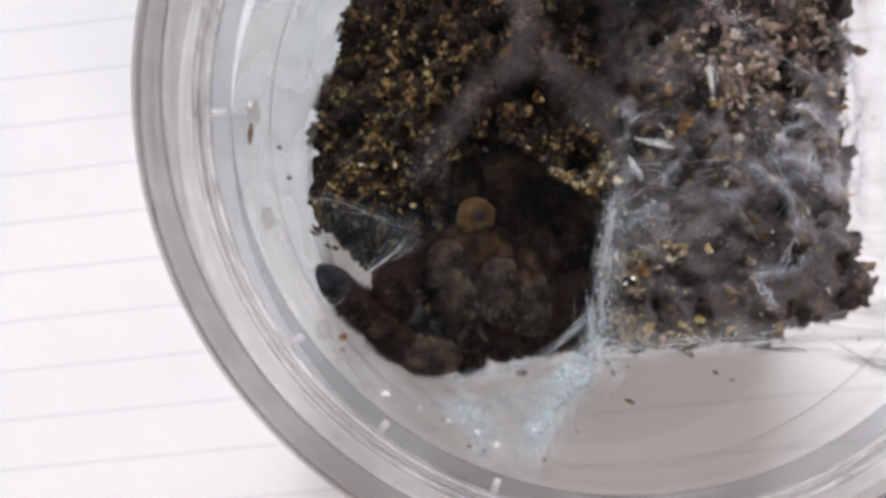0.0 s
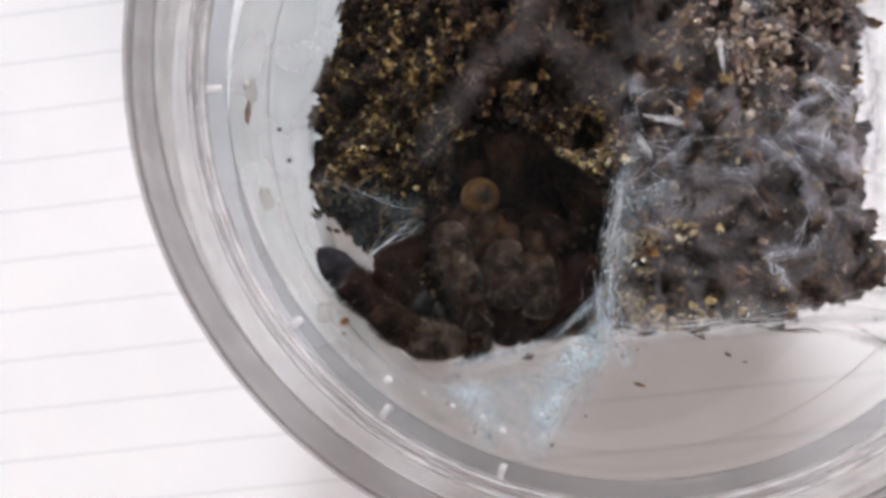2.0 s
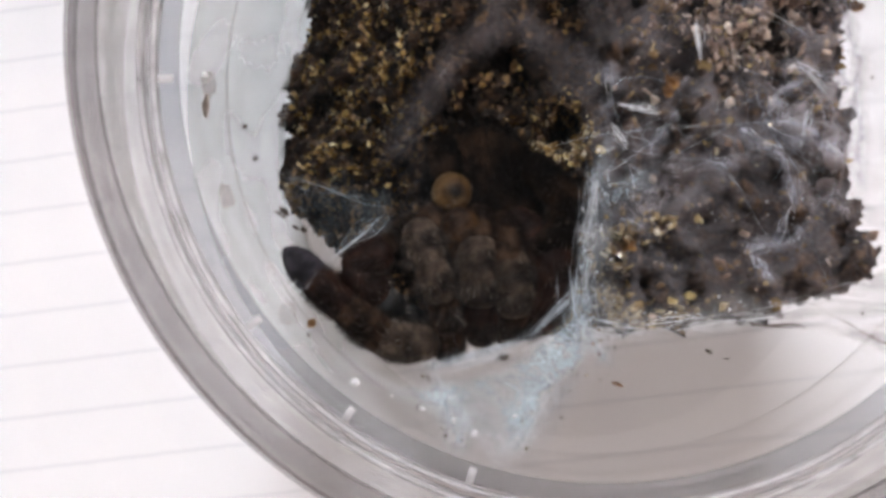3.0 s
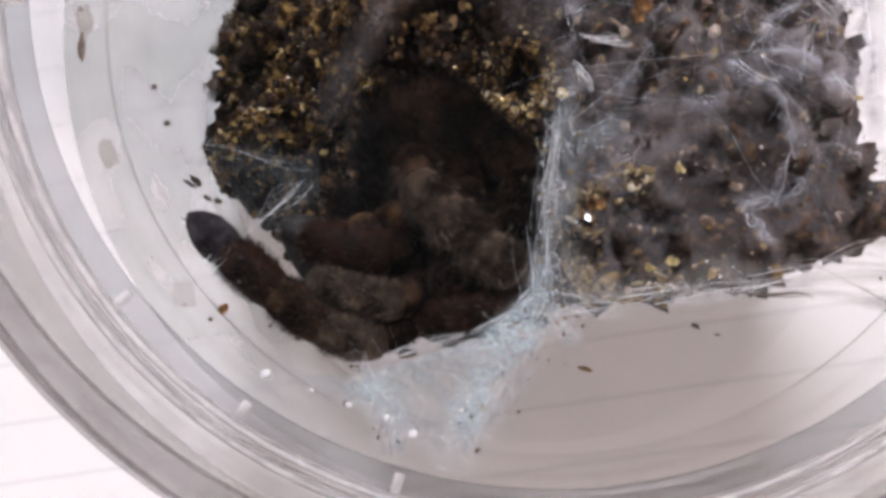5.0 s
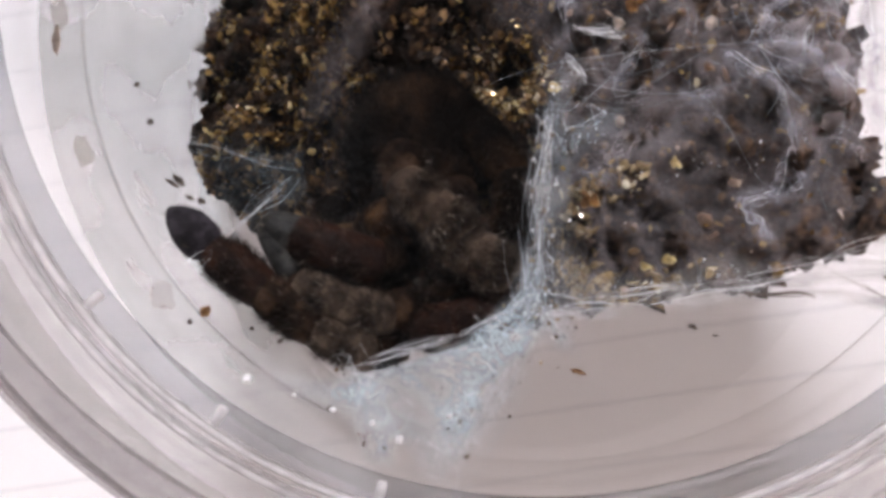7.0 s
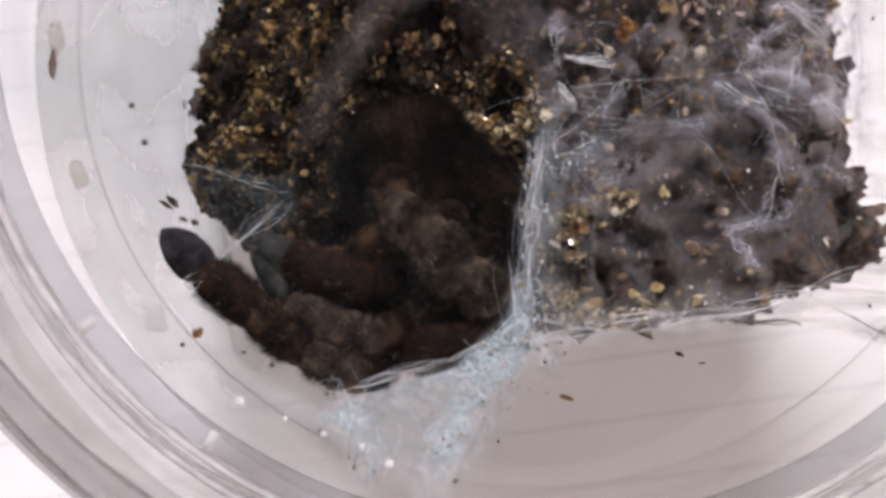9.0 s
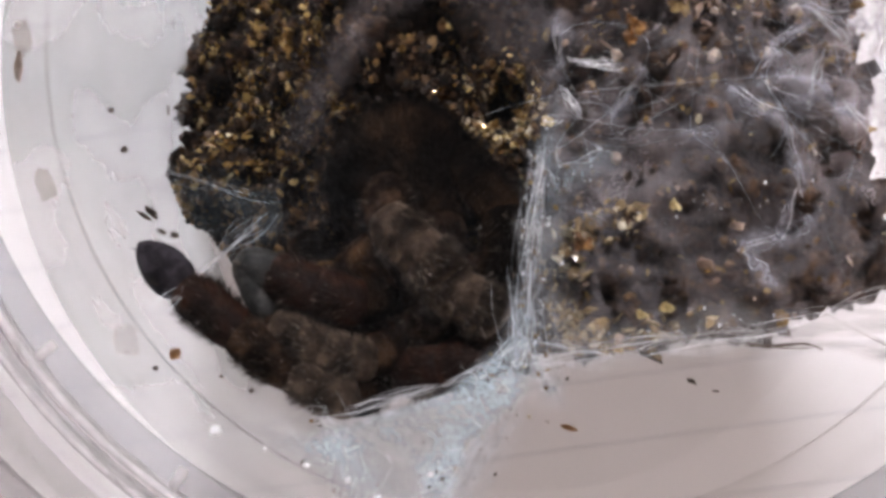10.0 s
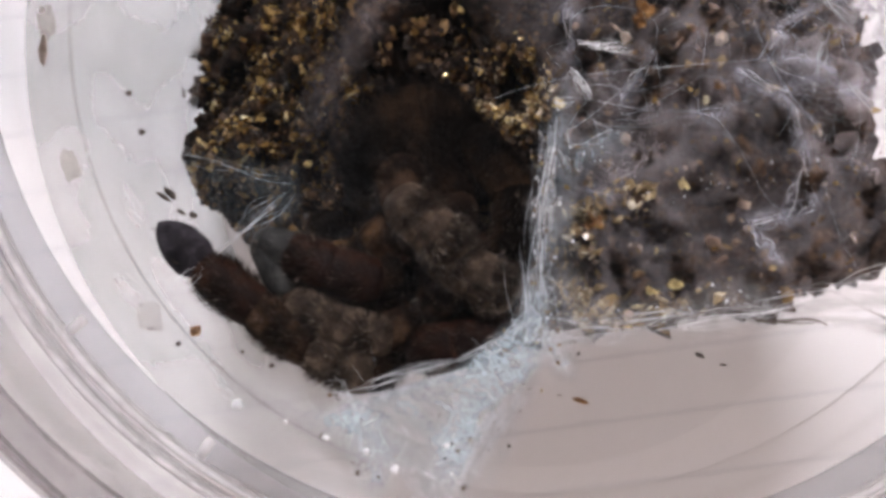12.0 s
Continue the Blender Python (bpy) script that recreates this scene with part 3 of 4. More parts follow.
def segment(length, r0, r1, bulge, rng, hairs, hair_len, ends=4.0, fringe=0):
    """A rounded leg segment along x with fine hairs; verts and faces, then hair verts and faces."""
    verts, faces = [], []
    rings, sides = 14, 18
    lap = 0.6 if ends > 3 else 0.22
    for i in range(rings + 1):
        t = i / rings
        x = -lap * r0 + (length + lap * (r0 + r1)) * t
        r = (r0 + (r1 - r0) * t) * (1 + bulge * math.sin(math.pi * t))
        r *= max(0.02, 1 - abs(2 * t - 1) ** ends) ** 0.5
        for k in range(sides):
            a = math.tau * k / sides
            w = 1 + 0.05 * noise.noise(Vector((x * 700, math.cos(a) * 2, math.sin(a) * 2 + length * 999)))
            verts.append(Vector((x, r * w * math.cos(a), r * w * 0.92 * math.sin(a))))
    for i in range(rings):
        for k in range(sides):
            j = (k + 1) % sides
            faces.append((i * sides + k, i * sides + j, (i + 1) * sides + j, (i + 1) * sides + k))
    faces.append(tuple(range(sides))[::-1])
    faces.append(tuple(rings * sides + k for k in range(sides)))
    hv, hf = [], []
    for _ in range(hairs):
        t, a = rng.uniform(0.03, 1.0), rng.uniform(0, math.tau)
        r = (r0 + (r1 - r0) * t) * (1 + bulge * math.sin(math.pi * t)) * 0.97 * max(0.02, 1 - abs(2 * t - 1) ** ends) ** 0.5
        p = Vector((length * t, r * math.cos(a), r * 0.92 * math.sin(a)))
        n = Vector((0.75 + rng.uniform(-0.3, 0.4), math.cos(a), math.sin(a))).normalized()
        side = n.cross(Vector((rng.uniform(-1, 1), rng.uniform(-1, 1), rng.uniform(-1, 1)))).normalized() * 0.00005
        o = len(hv)
        hv += [p - side, p + side, p + n * hair_len * rng.uniform(0.5, 1.2)]
        hf.append((o, o + 1, o + 2))
    for _ in range(fringe):     # pale hairs at the far joint
        t, a = rng.uniform(0.86, 1.0), rng.uniform(0.1, math.pi - 0.1)
        r = (r0 + (r1 - r0) * t) * (1 + bulge * math.sin(math.pi * t)) * max(0.1, 1 - abs(2 * t - 1) ** ends) ** 0.5
        p = Vector((length * t, r * math.cos(a), r * 0.92 * math.sin(a)))
        n = Vector((0.9 + rng.uniform(-0.4, 0.4), math.cos(a) * 0.8 + rng.uniform(-0.3, 0.3), math.sin(a))).normalized()
        side = n.cross(Vector((rng.uniform(-1, 1), rng.uniform(-1, 1), rng.uniform(-1, 1)))).normalized() * 0.00006
        o = len(hv)
        hv += [p - side, p + side, p + n * hair_len * rng.uniform(0.6, 1.3)]
        hf.append((o, o + 1, o + 2))
    return verts, faces, hv, hf


TARANTULA = tagged(new("tarantula"), "dark brown hairy tarantula with folded legs in its silk retreat", "spider")
TARANTULA.location = mm(-4, 14, 48)
LEGS = []
NAMES = ("femur", "patella", "tibia", "metatarsus", "tarsus")


FRINGE = 46


def leg(poses, radii, mats, seed, hairs=1300, hair_len=0.0012):
    """poses: seconds and the six joints in mm. The femur carries the other segments."""
    rng = random.Random(seed)
    rest = [mm(*p) for p in poses[-1][1]]
    made = []
    for i, name in enumerate(NAMES):
        length = (rest[i + 1] - rest[i]).length
        r0, r1 = radii[i] / 1000, radii[i + 1] / 1000
        v, f, hv, hf = segment(length, r0, r1, (0.16 if mats[i] is TAN else 0.07) if i < 4 else 0.25, rng, hairs if mats[i] not in (TAN, PAD, BARE) else 30, hair_len, 2.2 if mats[i] is TAN else (2.6 if mats[i] is PAD else 4.4), FRINGE if 0 < i < 4 else 0)
        ob = raw(name, v, f, mats[i], smooth=True)
        hair = raw("hair", hv, hf, HAIR)
        hair.parent = ob
        made.append(ob)
    made[0].parent = TARANTULA
    made[0].name = "leg"
    for ob in made[1:]:
        ob.parent = made[0]
    # two levels only: hairs of outer segments join their segment
    for ob in made[1:]:
        hair = ob.children[0]
        base = len(ob.data.vertices)
        vs = [v.co.copy() for v in ob.data.vertices] + [v.co.copy() for v in hair.data.vertices]
        fs = [tuple(p.vertices) for p in ob.data.polygons] + [tuple(k + base for k in p.vertices) for p in hair.data.polygons]
        n_body = len(ob.data.polygons)
        pale = FRINGE if ob is not made[-1] else 0
        me = bpy.data.meshes.new(ob.name)
        me.from_pydata(vs, [], fs)
        me.materials.append(ob.data.materials[0])
        me.materials.append(HAIR_PALE if mats[made.index(ob)] is FUR_GREY else HAIR)
        me.materials.append(HAIR_FRINGE)
        me.polygons.foreach_set("material_index", [0] * n_body + [1] * (len(fs) - n_body - pale) + [2] * pale)
        me.polygons.foreach_set("use_smooth", [True] * n_body + [False] * (len(fs) - n_body))
        ob.data = me
        bpy.data.objects.remove(hair)
    LEGS.append((made, poses))
    return made


def leg_rows(made, poses):
    rows = [[] for _ in made]
    for t, joints in poses:
        pts = [mm(*p) for p in joints]
        femur = Matrix.Translation(-TARANTULA.location) @ seg_pose(pts[0], pts[1])
        rows[0].append((t, femur))
        inverse = seg_pose(pts[0], pts[1]).inverted()
        for i in range(1, 5):
            rows[i].append((t, inverse @ seg_pose(pts[i], pts[i + 1])))
    return rows


def held(a, b, c):
    """One way to sit until 3.6 s, another from 5.3 s, and a last one after a slow shift."""
    return [(0.0, a), (3.6, a), (5.3, b), (5.9, b), (6.5, c), (12.0, c)]


def body():
    rng = random.Random(4)
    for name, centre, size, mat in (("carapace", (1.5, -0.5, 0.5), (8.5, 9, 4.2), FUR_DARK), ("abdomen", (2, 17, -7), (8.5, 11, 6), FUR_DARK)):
        bm = bmesh.new()
        bmesh.ops.create_uvsphere(bm, u_segments=40, v_segments=24, radius=1)
        for v in bm.verts:
            n = 1 + 0.05 * noise.noise(v.co * 2.5) + 0.02 * noise.noise(v.co * 9)
            v.co = Vector((v.co.x * size[0], v.co.y * size[1], v.co.z * size[2])) * n / 1000 + mm(*centre)
        ob = part(name, bm, mat, TARANTULA)
        hv, hf = [], []
        for _ in range(4000):
            n = Vector((rng.gauss(0, 1), rng.gauss(0, 1), abs(rng.gauss(0, 1)))).normalized()
            p = Vector((n.x * size[0], n.y * size[1], n.z * size[2])) / 1000 + mm(*centre)
            d = (n + Vector((0, 0.8, 0.1))).normalized()
            s = d.cross(Vector((rng.uniform(-1, 1), rng.uniform(-1, 1), rng.uniform(-1, 1)))).normalized() * 0.00004
            o = len(hv)
            hv += [p - s, p + s, p + d * 0.0015 * rng.uniform(0.4, 1.1)]
            hf.append((o, o + 1, o + 2))
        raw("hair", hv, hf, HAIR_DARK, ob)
    for x in (-1.8, 1.8):
        bm = bmesh.new()
        bmesh.ops.create_uvsphere(bm, u_segments=20, v_segments=14, radius=1)
        for v in bm.verts:
            v.co = mm(v.co.x * 1.7 + x, v.co.y * 3.5 - 9, v.co.z * 2.2 + 0.5)
        part("chelicera", bm, FUR_RED, TARANTULA, "reddish brown jaw")


body()
R = (2.5, 2.5, 2.4, 2.25, 2.05, 1.7)
# the leg that reaches out to the silk fan
REACH = [(-4, -5, 51), (-7.6, -8.8, 55), (-13.3, -5.7, 55.5), (-18.8, -1.6, 56), (-24.0, 2.8, 56), (-28.6, 7.5, 56)]
leg(held([(-5, -1, 50), (-9.4, -6.6, 54.5), (-15.2, -5.9, 55.5), (-19.6, -2.2, 56), (-23.4, 1.3, 56), (-28, 6.0, 56)],
         [(-4, -4, 50), (-8.2, -8.0, 54.5), (-13.6, -6.0, 55.5), (-19.2, -1.9, 56), (-23.8, 2.4, 56), (-28.4, 7.0, 56)], REACH),
    (2.2, 2.3, 2.5, 2.35, 2.3, 1.45), (FUR_DARK, FUR_GREY, FUR, FUR_RED, PAD), 11)
# a dark leg folded back on itself, with a bare grey foot
FOLDED = [(-2, 3, 51), (-6.6, 0.7, 55.5), (-10.8, 2.2, 56.4), (-15.0, 4.0, 55.8), (-18.2, 5.6, 55.4), (-15.8, -0.2, 55.4)]
leg(held([(-10.4, 9.2, 51), (-15.4, 5.8, 55), (-19.2, 3.0, 55.6), (-15.4, -0.8, 55.0), (-13.2, -2.4, 50), (-11, -4.4, 47)],
         [(-2, 4, 51), (-6.2, 1.4, 55.5), (-10.4, 2.8, 56.4), (-14.6, 4.4, 55.8), (-17.8, 6.0, 55.4), (-15.4, 0.2, 55.4)], FOLDED),
    (2.3, 2.4, 2.5, 2.3, 1.5, 1.25), (FUR_DARK, FUR_RED, FUR_RED, BARE, BARE), 12, 500)
# the leg with the dull greyish knee
GREY_KNEE = [(-2.4, -1.6, 50), (-6.0, -5.0, 54.6), (-10.4, -3.6, 56.0), (-14.6, -1.2, 55.6), (-15.6, -3.4, 52), (-12.6, -5.6, 49)]
leg(held([(-5, 12, 50), (-10.7, 8.4, 55), (-9.2, 3.6, 56.3), (-7.7, -0.8, 55.4), (-7.3, -4.8, 54), (-7.6, -7.6, 51)],
         [(-2.4, -1.2, 50), (-5.8, -4.4, 54.6), (-10.2, -3.0, 56.0), (-14.4, -0.8, 55.6), (-15.4, -3.0, 52), (-12.4, -5.2, 49)], GREY_KNEE),
    (2.1, 2.4, 2.3, 2.2, 2.0, 1.6), (FUR, FUR_GREY, FUR_GREY, FUR, FUR), 13)
leg(held([(1, 10, 50), (6.5, 4.6, 54), (7.3, 1.0, 54.4), (5.8, -2.4, 53.6), (2.6, -3.8, 52), (0, -3.6, 49)],
         [(3, 4, 50), (7.2, -1.0, 54), (6.2, -4.4, 54.5), (1.4, -5.6, 54.2), (-3.4, -5.8, 52), (-4.8, -2.6, 48)],
         [(3, 4, 50), (7.4, -1.2, 54), (6.4, -4.6, 54.5), (1.5, -6.0, 54.2), (-3.2, -6.4, 52), (-4.8, -3, 48)]),
    (2.5, 2.6, 2.7, 2.6, 2.4, 1.8), (FUR_RED, FUR_RED, FUR_RED, FUR_RED, FUR), 14, 700)
leg(held([(0, 10, 50), (0.7, 4.6, 55.6), (1.2, 1.2, 55.6), (1.6, -2.2, 54.2), (1, -3.8, 52), (0, -3, 48)],
         [(2, 9, 50), (0.6, 3.4, 56.6), (4.0, 1.2, 57.6), (7.0, -0.4, 56.6), (6, -2.8, 53), (4, -3, 49)],
         [(2, 9, 50), (0.4, 3.0, 56.6), (3.9, 0.9, 57.6), (6.9, -0.8, 56.6), (6, -3, 53), (4, -3, 49)]),
    (2.4, 2.5, 2.7, 2.5, 2.1, 1.7), (FUR, FUR_GREY, FUR_GREY, FUR, FUR), 15, 1500)
leg(held([(-3, 11, 50), (-3.2, 6.0, 55.8), (-2.8, 2.6, 56.2), (-2.7, -1.8, 55), (-2.8, -4.0, 53), (-2.6, -4.4, 49)],
         [(-4, 13, 51), (-3.2, 9.0, 57), (-0.6, 6.2, 58.2), (1.8, 3.6, 57.6), (0.4, -0.4, 54), (-2, -3, 50)],
         [(-4, 13, 51), (-3.3, 8.6, 57), (-0.5, 5.8, 58.2), (1.9, 3.2, 57.6), (0.4, -0.6, 54), (-2, -3, 50)]),
    (2.4, 2.5, 2.7, 2.5, 2.2, 1.7), (FUR, FUR_GREY, FUR_GREY, FUR_RED, FUR), 16, 1500)
# the leg whose pale bare knee shows until it is drawn under the others
leg(held([(-7.5, 20, 49), (-7.0, 15.2, 54), (-5.3, 9.7, 55.6), (-4.6, 5.5, 54.4), (-3.6, 2, 51), (-3, -1, 49)],
         [(-13, 8, 46), (-12.6, 3.2, 49.6), (-8.4, 3.6, 51.2), (-4.4, 6.6, 55.0), (-2, 3.4, 53), (-2, 0, 50)],
         [(-13, 8, 46), (-12.8, 2.8, 49.6), (-8.6, 3.2, 51.2), (-4.6, 6.2, 55.0), (-2, 3.0, 53), (-2, 0, 50)]),
    (2.3, 2.2, 2.45, 2.3, 2.2, 1.8), (FUR_DARK, TAN, RUST, FUR, FUR), 17, 500)
leg(held([(4, 17, 50), (9.2, 11.5, 53), (8.2, 7.6, 54), (4.4, 4, 54), (2, 1, 52), (0.5, -1.5, 49)],
         [(4, 16, 50), (8.4, 9.4, 54), (8.2, 5.4, 55), (6.2, 1.7, 55), (4, 0, 52), (2, -2, 49)],
         [(4, 16, 50), (8.4, 9.0, 54), (8.2, 5.0, 55), (6.2, 1.5, 55), (4, 0, 52), (2, -2, 49)]),
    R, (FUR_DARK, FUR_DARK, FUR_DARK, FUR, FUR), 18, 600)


# ---- silk ----
def silk_sheet(name, x0, x1, y0, y1, height, mat, label, density, step=0.7):
    """A sheet of silk whose threads lie thick or thin as density(x, y) says."""
    verts, faces, index, cover = [], [], {}, []

    def vert(i, j):
        if (i, j) not in index:
            x, y = x0 + i * step, y0 + j * step
            index[i, j] = len(verts)
            verts.append(mm(x, y, height(x, y)))
            cover.append(max(0.0, density(x, y)))
        return index[i, j]

    for i in range(int((x1 - x0) / step)):
        for j in range(int((y1 - y0) / step)):
            if density(x0 + (i + 0.5) * step, y0 + (j + 0.5) * step) > -0.3:
                faces.append((vert(i, j), vert(i + 1, j), vert(i + 1, j + 1), vert(i, j + 1)))
    ob = raw(name, verts, faces, mat, smooth=True)
    ob.data.attributes.new("silk_cover", "FLOAT", "POINT").data.foreach_set("value", cover)
    return tagged(ob, label, "web", kind="stuff")


def web_height(x, y):
    v = Vector((x, y, 2))
    return min(70.5, max(soil_height(min(x, 44), y), 50) + 3.0 + 0.8 * noise.noise(v * 0.2))


def near(x, y, ways, width):
    """Thickness of a band of silk, 1 on its line and 0 where it ends, ragged."""
    best = 1e9
    for (ax, ay), (bx, by) in ways:
        dx, dy = bx - ax, by - ay
        t = min(1, max(0, ((x - ax) * dx + (y - ay) * dy) / (dx * dx + dy * dy)))
        best = min(best, math.hypot(x - ax - t * dx, y - ay - t * dy))
    return 1 - best / (width * (1 + 0.6 * noise.noise(Vector((x, y, 1)) * 0.35)))


CURTAIN = [((13.2, 18), (12, 9)), ((12, 9), (11, 3)), ((11, 3), (9.6, -4)), ((9.6, -4), (8, -8.5)), ((8, -8.5), (4, -12.5)), ((4, -12.5), (0.5, -18)), ((12, 10), (18, 14)), ((-8, -11.5), (-5, -17)), ((9.6, -4), (12, -8))]


def curtain_height(x, y):
    v = Vector((x, y, 4))
    h = 62 + 0.45 * (4 - y) if y < 4 else 62 - 0.1 * (y - 4)
    return min(71.2, h + 0.9 * noise.noise(v * 0.3))


def cover_density(x, y):
    if x > 42.5 - 0.08 * max(0, y - 10) and -1 < y < 48:
        return 0.75 * min(1, (50 - x) / 5) * min(1, (y + 1) / 5) * (0.7 + 0.8 * noise.noise(Vector((x, y, 7)) * 0.25))
    if not in_soil(x, y):
        return -1
    d = 0.5 + 1.5 * spot(x, y, 40, 20, 7, 10) + 0.6 * spot(x, y, 37, 38, 8, 9) + 0.5 * spot(x, y, 22, 14, 6, 6) + 0.6 * spot(x, y, 27, 27, 5, 5) + 0.5 * spot(x, y, 42, 30, 4, 9) + 0.45 * spot(x, y, 15, 12, 4, 7)
    return d * min(1, max(0, (x - 10.5) / 4)) * (1 - 0.6 * spot(x, y, 33, 37, 9, 7))


silk_sheet("silk_cover", 7, 53, -4, 48, web_height, SILK, "bluish white silk felt laid over the soil", cover_density)
SCARF = [((1, 52), (0, 36)), ((0, 36), (-9, 29)), ((-9, 29), (-14.5, 21)), ((4, 36), (11, 27))]
silk_sheet("silk_scarf", -20, 16, 14, 54, lambda x, y: lerp_table(x, RAMP) + 0.1 * max(0, y - 20) + 4.0, SILK, "grey silk laid over the soil behind the spider", lambda x, y: 0.8 * near(x, y, SCARF, 3.2))
silk_sheet("silk_curtain", -12, 24, -24, 24, curtain_height, SILK_CURTAIN, "dense white silk curtain between the soil and the lid", lambda x, y: near(x, y, CURTAIN, 2.1), 0.4)
EDGE = [((9.2, 1), (8.2, -1.5)), ((8.2, -1.5), (3, -5.9)), ((3, -5.9), (-3.2, -8.2)), ((-3.2, -8.2), (-9.5, -9.2))]
silk_sheet("silk_edge", -13, 13, -13, 4, lambda x, y: 61 + 0.4 * noise.noise(Vector((x, y, 4)) * 0.3), SILK_CURTAIN, "white silk edge that the spider's legs press against", lambda x, y: 0.7 * near(x, y, EDGE, 0.9), 0.3)
VEIL_TOP = [(-32, 6), (-27, 0), (-20, -6), (-14, -10), (-9, -11), (-3, -9.6), (3, -7.4), (8, -3), (10, 0), (14, -2), (20, -4)]


def veil_density(x, y):
    top = (lerp_table(x, VEIL_TOP) - y) / 1.5
    side = (5.0 - 0.35 * (-12 - y) - x) / 0.8 if y < -12 else min((5.0 + 1.3 * (y + 12) - x) / 1.2, (11 - x) / 3)
    low = (46 - math.hypot(x - 12, y - 26.1)) / 3
    far = (x + 32) / 14
    return min(1, top, low, side, far) * (0.55 + 0.5 * noise.noise(Vector((x, y, 5)) * 0.2)) * 1.9 * (1 - 0.4 * spot(x, y, -1, -13.5, 2.5, 2.5))


silk_sheet("silk_veil", -33, 14, -24, 8, lambda x, y: min(71.0, 70.6 - (0.3 * max(0, y + 8) if x > -9 else 0) + 0.4 * noise.noise(Vector((x, y, 0)) * 0.3)), SILK_THIN, "thin bluish silk veil stuck under the lid", veil_density, 0.5)
silk_sheet("silk_film", -26, 9, -8, 22, lambda x, y: 60.5 - 0.03 * (x + 8) ** 2 - 0.3 * max(0, y - 12) + 0.8 * noise.noise(Vector((x, y, 9)) * 0.2), SILK_FILM, "almost clear silk film over the spider",
           lambda x, y: 1.4 * (1 - ((x + 8) / 16) ** 2 - ((y - 7) / 14) ** 2), 0.8)
silk_sheet("silk_corner", -36, -14, 2, 18, lambda x, y: lerp_table(x, [(-36, 40), (-24, 54), (-14, 56)]), SILK_THIN, "thin silk stretched between wall, soil and the spider's foot", lambda x, y: 0.22 * near(x, y, [((-23, 4), (-15, 10)), ((-34, 15), (-15, 11)), ((-24, 6), (-20, 12))], 3.0), 0.5)


def threads(name, ways, radius, seed, label, jitter=0.5, mat=THREAD):
    rng = random.Random(seed)
    pieces = []
    for a, b, count, spread in ways:
        for _ in range(count):
            p = mm(*a) + mm(*(rng.gauss(0, spread) for _ in range(2)), rng.gauss(0, 0.5))
            q = mm(*b) + mm(*(rng.gauss(0, spread) for _ in range(2)), rng.gauss(0, 0.5))
            p, q = p.lerp(q, rng.uniform(0, 0.3)), q.lerp(p, rng.uniform(0, 0.3))
            pull = Vector((rng.gauss(0, 1), rng.gauss(0, 1), rng.gauss(-0.3, 0.5))) * jitter / 1000
            wave = Vector((rng.gauss(0, 1), rng.gauss(0, 1), rng.gauss(0, 0.5))) * jitter * 0.4 / 1000
            pts = [p.lerp(q, i / 10) + pull * math.sin(math.pi * i / 10) + wave * math.sin(math.tau * i / 10) for i in range(11)]
            pieces.append(tube(pts, radius / 1000 * rng.choice((0.3, 0.4, 0.5, 0.7, 1.1)), 4))
    return tagged(raw(name, *joined(pieces), mat, smooth=True), label, "web", kind="stuff")


def lace(name, ways, count, width, reach, radius, seed, label, height, mat=THREAD_BRIGHT):
    """An open net of silk: knots strewn along ways, each tied to its neighbours by slack threads."""
    rng = random.Random(seed)
    lengths = [math.hypot(bx - ax, by - ay) for (ax, ay), (bx, by) in ways]
    knots = []
    for _ in range(count):
        (ax, ay), (bx, by) = rng.choices(ways, lengths)[0]
        t = rng.random()
        x, y = ax + (bx - ax) * t + rng.gauss(0, width), ay + (by - ay) * t + rng.gauss(0, width)
        knots.append(mm(x, y, height(x, y) + rng.gauss(0, 0.3)))
    pieces = []
    for i, p in enumerate(knots):
        order = sorted((q for q in knots if q is not p), key=lambda q: (q - p).length)
        for q in order[:rng.choice((2, 3, 3, 4))]:
            if (q - p).length < reach / 1000:
                sag = Vector((rng.gauss(0, 1), rng.gauss(0, 1), 0)) * (q - p).length * 0.03
                pts = [p.lerp(q, k / 6) + sag * math.sin(math.pi * k / 6) for k in range(7)]
                pieces.append(tube(pts, radius / 1000 * rng.choice((0.35, 0.5, 0.7, 1.0, 1.6)), 4, 0.8))
    return tagged(raw(name, *joined(pieces), mat, smooth=True), label, "web", kind="stuff")


WISPS = [[(33.9, 23.2), (32.2, 19.6), (37.4, 16.3), (41.7, 17.1)], [(29.7, 19.0), (33.4, 15.8), (35.3, 12.4), (35.4, 9.2), (33.8, 5.1), (30.2, 4.6), (32.4, 1.2)], [(25.5, 15.2), (27.9, 14.7)], [(18.4, 7.1), (15.6, 8.8)],
         [(21.8, 21.4), (19.1, 17.9)], [(37.3, 25.2), (34.1, 23.2), (33.6, 20.1), (38.5, 17.8), (41.7, 14.9)], [(35.3, 8.9), (36.5, 7.2), (33.7, 4.6)], [(35.7, 26.7), (42.3, 24.2)], [(40, 36), (44, 26), (44, 12)], [(14.1, 27.9), (14.3, 23.6)], [(25, 40), (32, 33), (38, 30)]]
WISP_WAYS = [pair for line in WISPS for pair in zip(line, line[1:])]
silk_sheet("silk_wisps", 12, 48, -2, 44, lambda x, y: web_height(x, y) + 1.0, SILK_WISP, "pale lavender wisps of silk lying over the soil", lambda x, y: 1.1 * near(x, y, WISP_WAYS, 1.25), 0.35)


silk_sheet("silk_apron", 8, 35, -9, 10, lambda x, y: 65.0 + 0.4 * noise.noise(Vector((x, y, 6)) * 0.3), SILK_APRON, "pale translucent silk apron at the foot of the soil", lambda x, y: 0.9 * near(x, y, [((11, 6), (12.5, -3)), ((12, -4), (22, -4.2)), ((22, -4.2), (30, -3.2))], 2.4), 0.4)


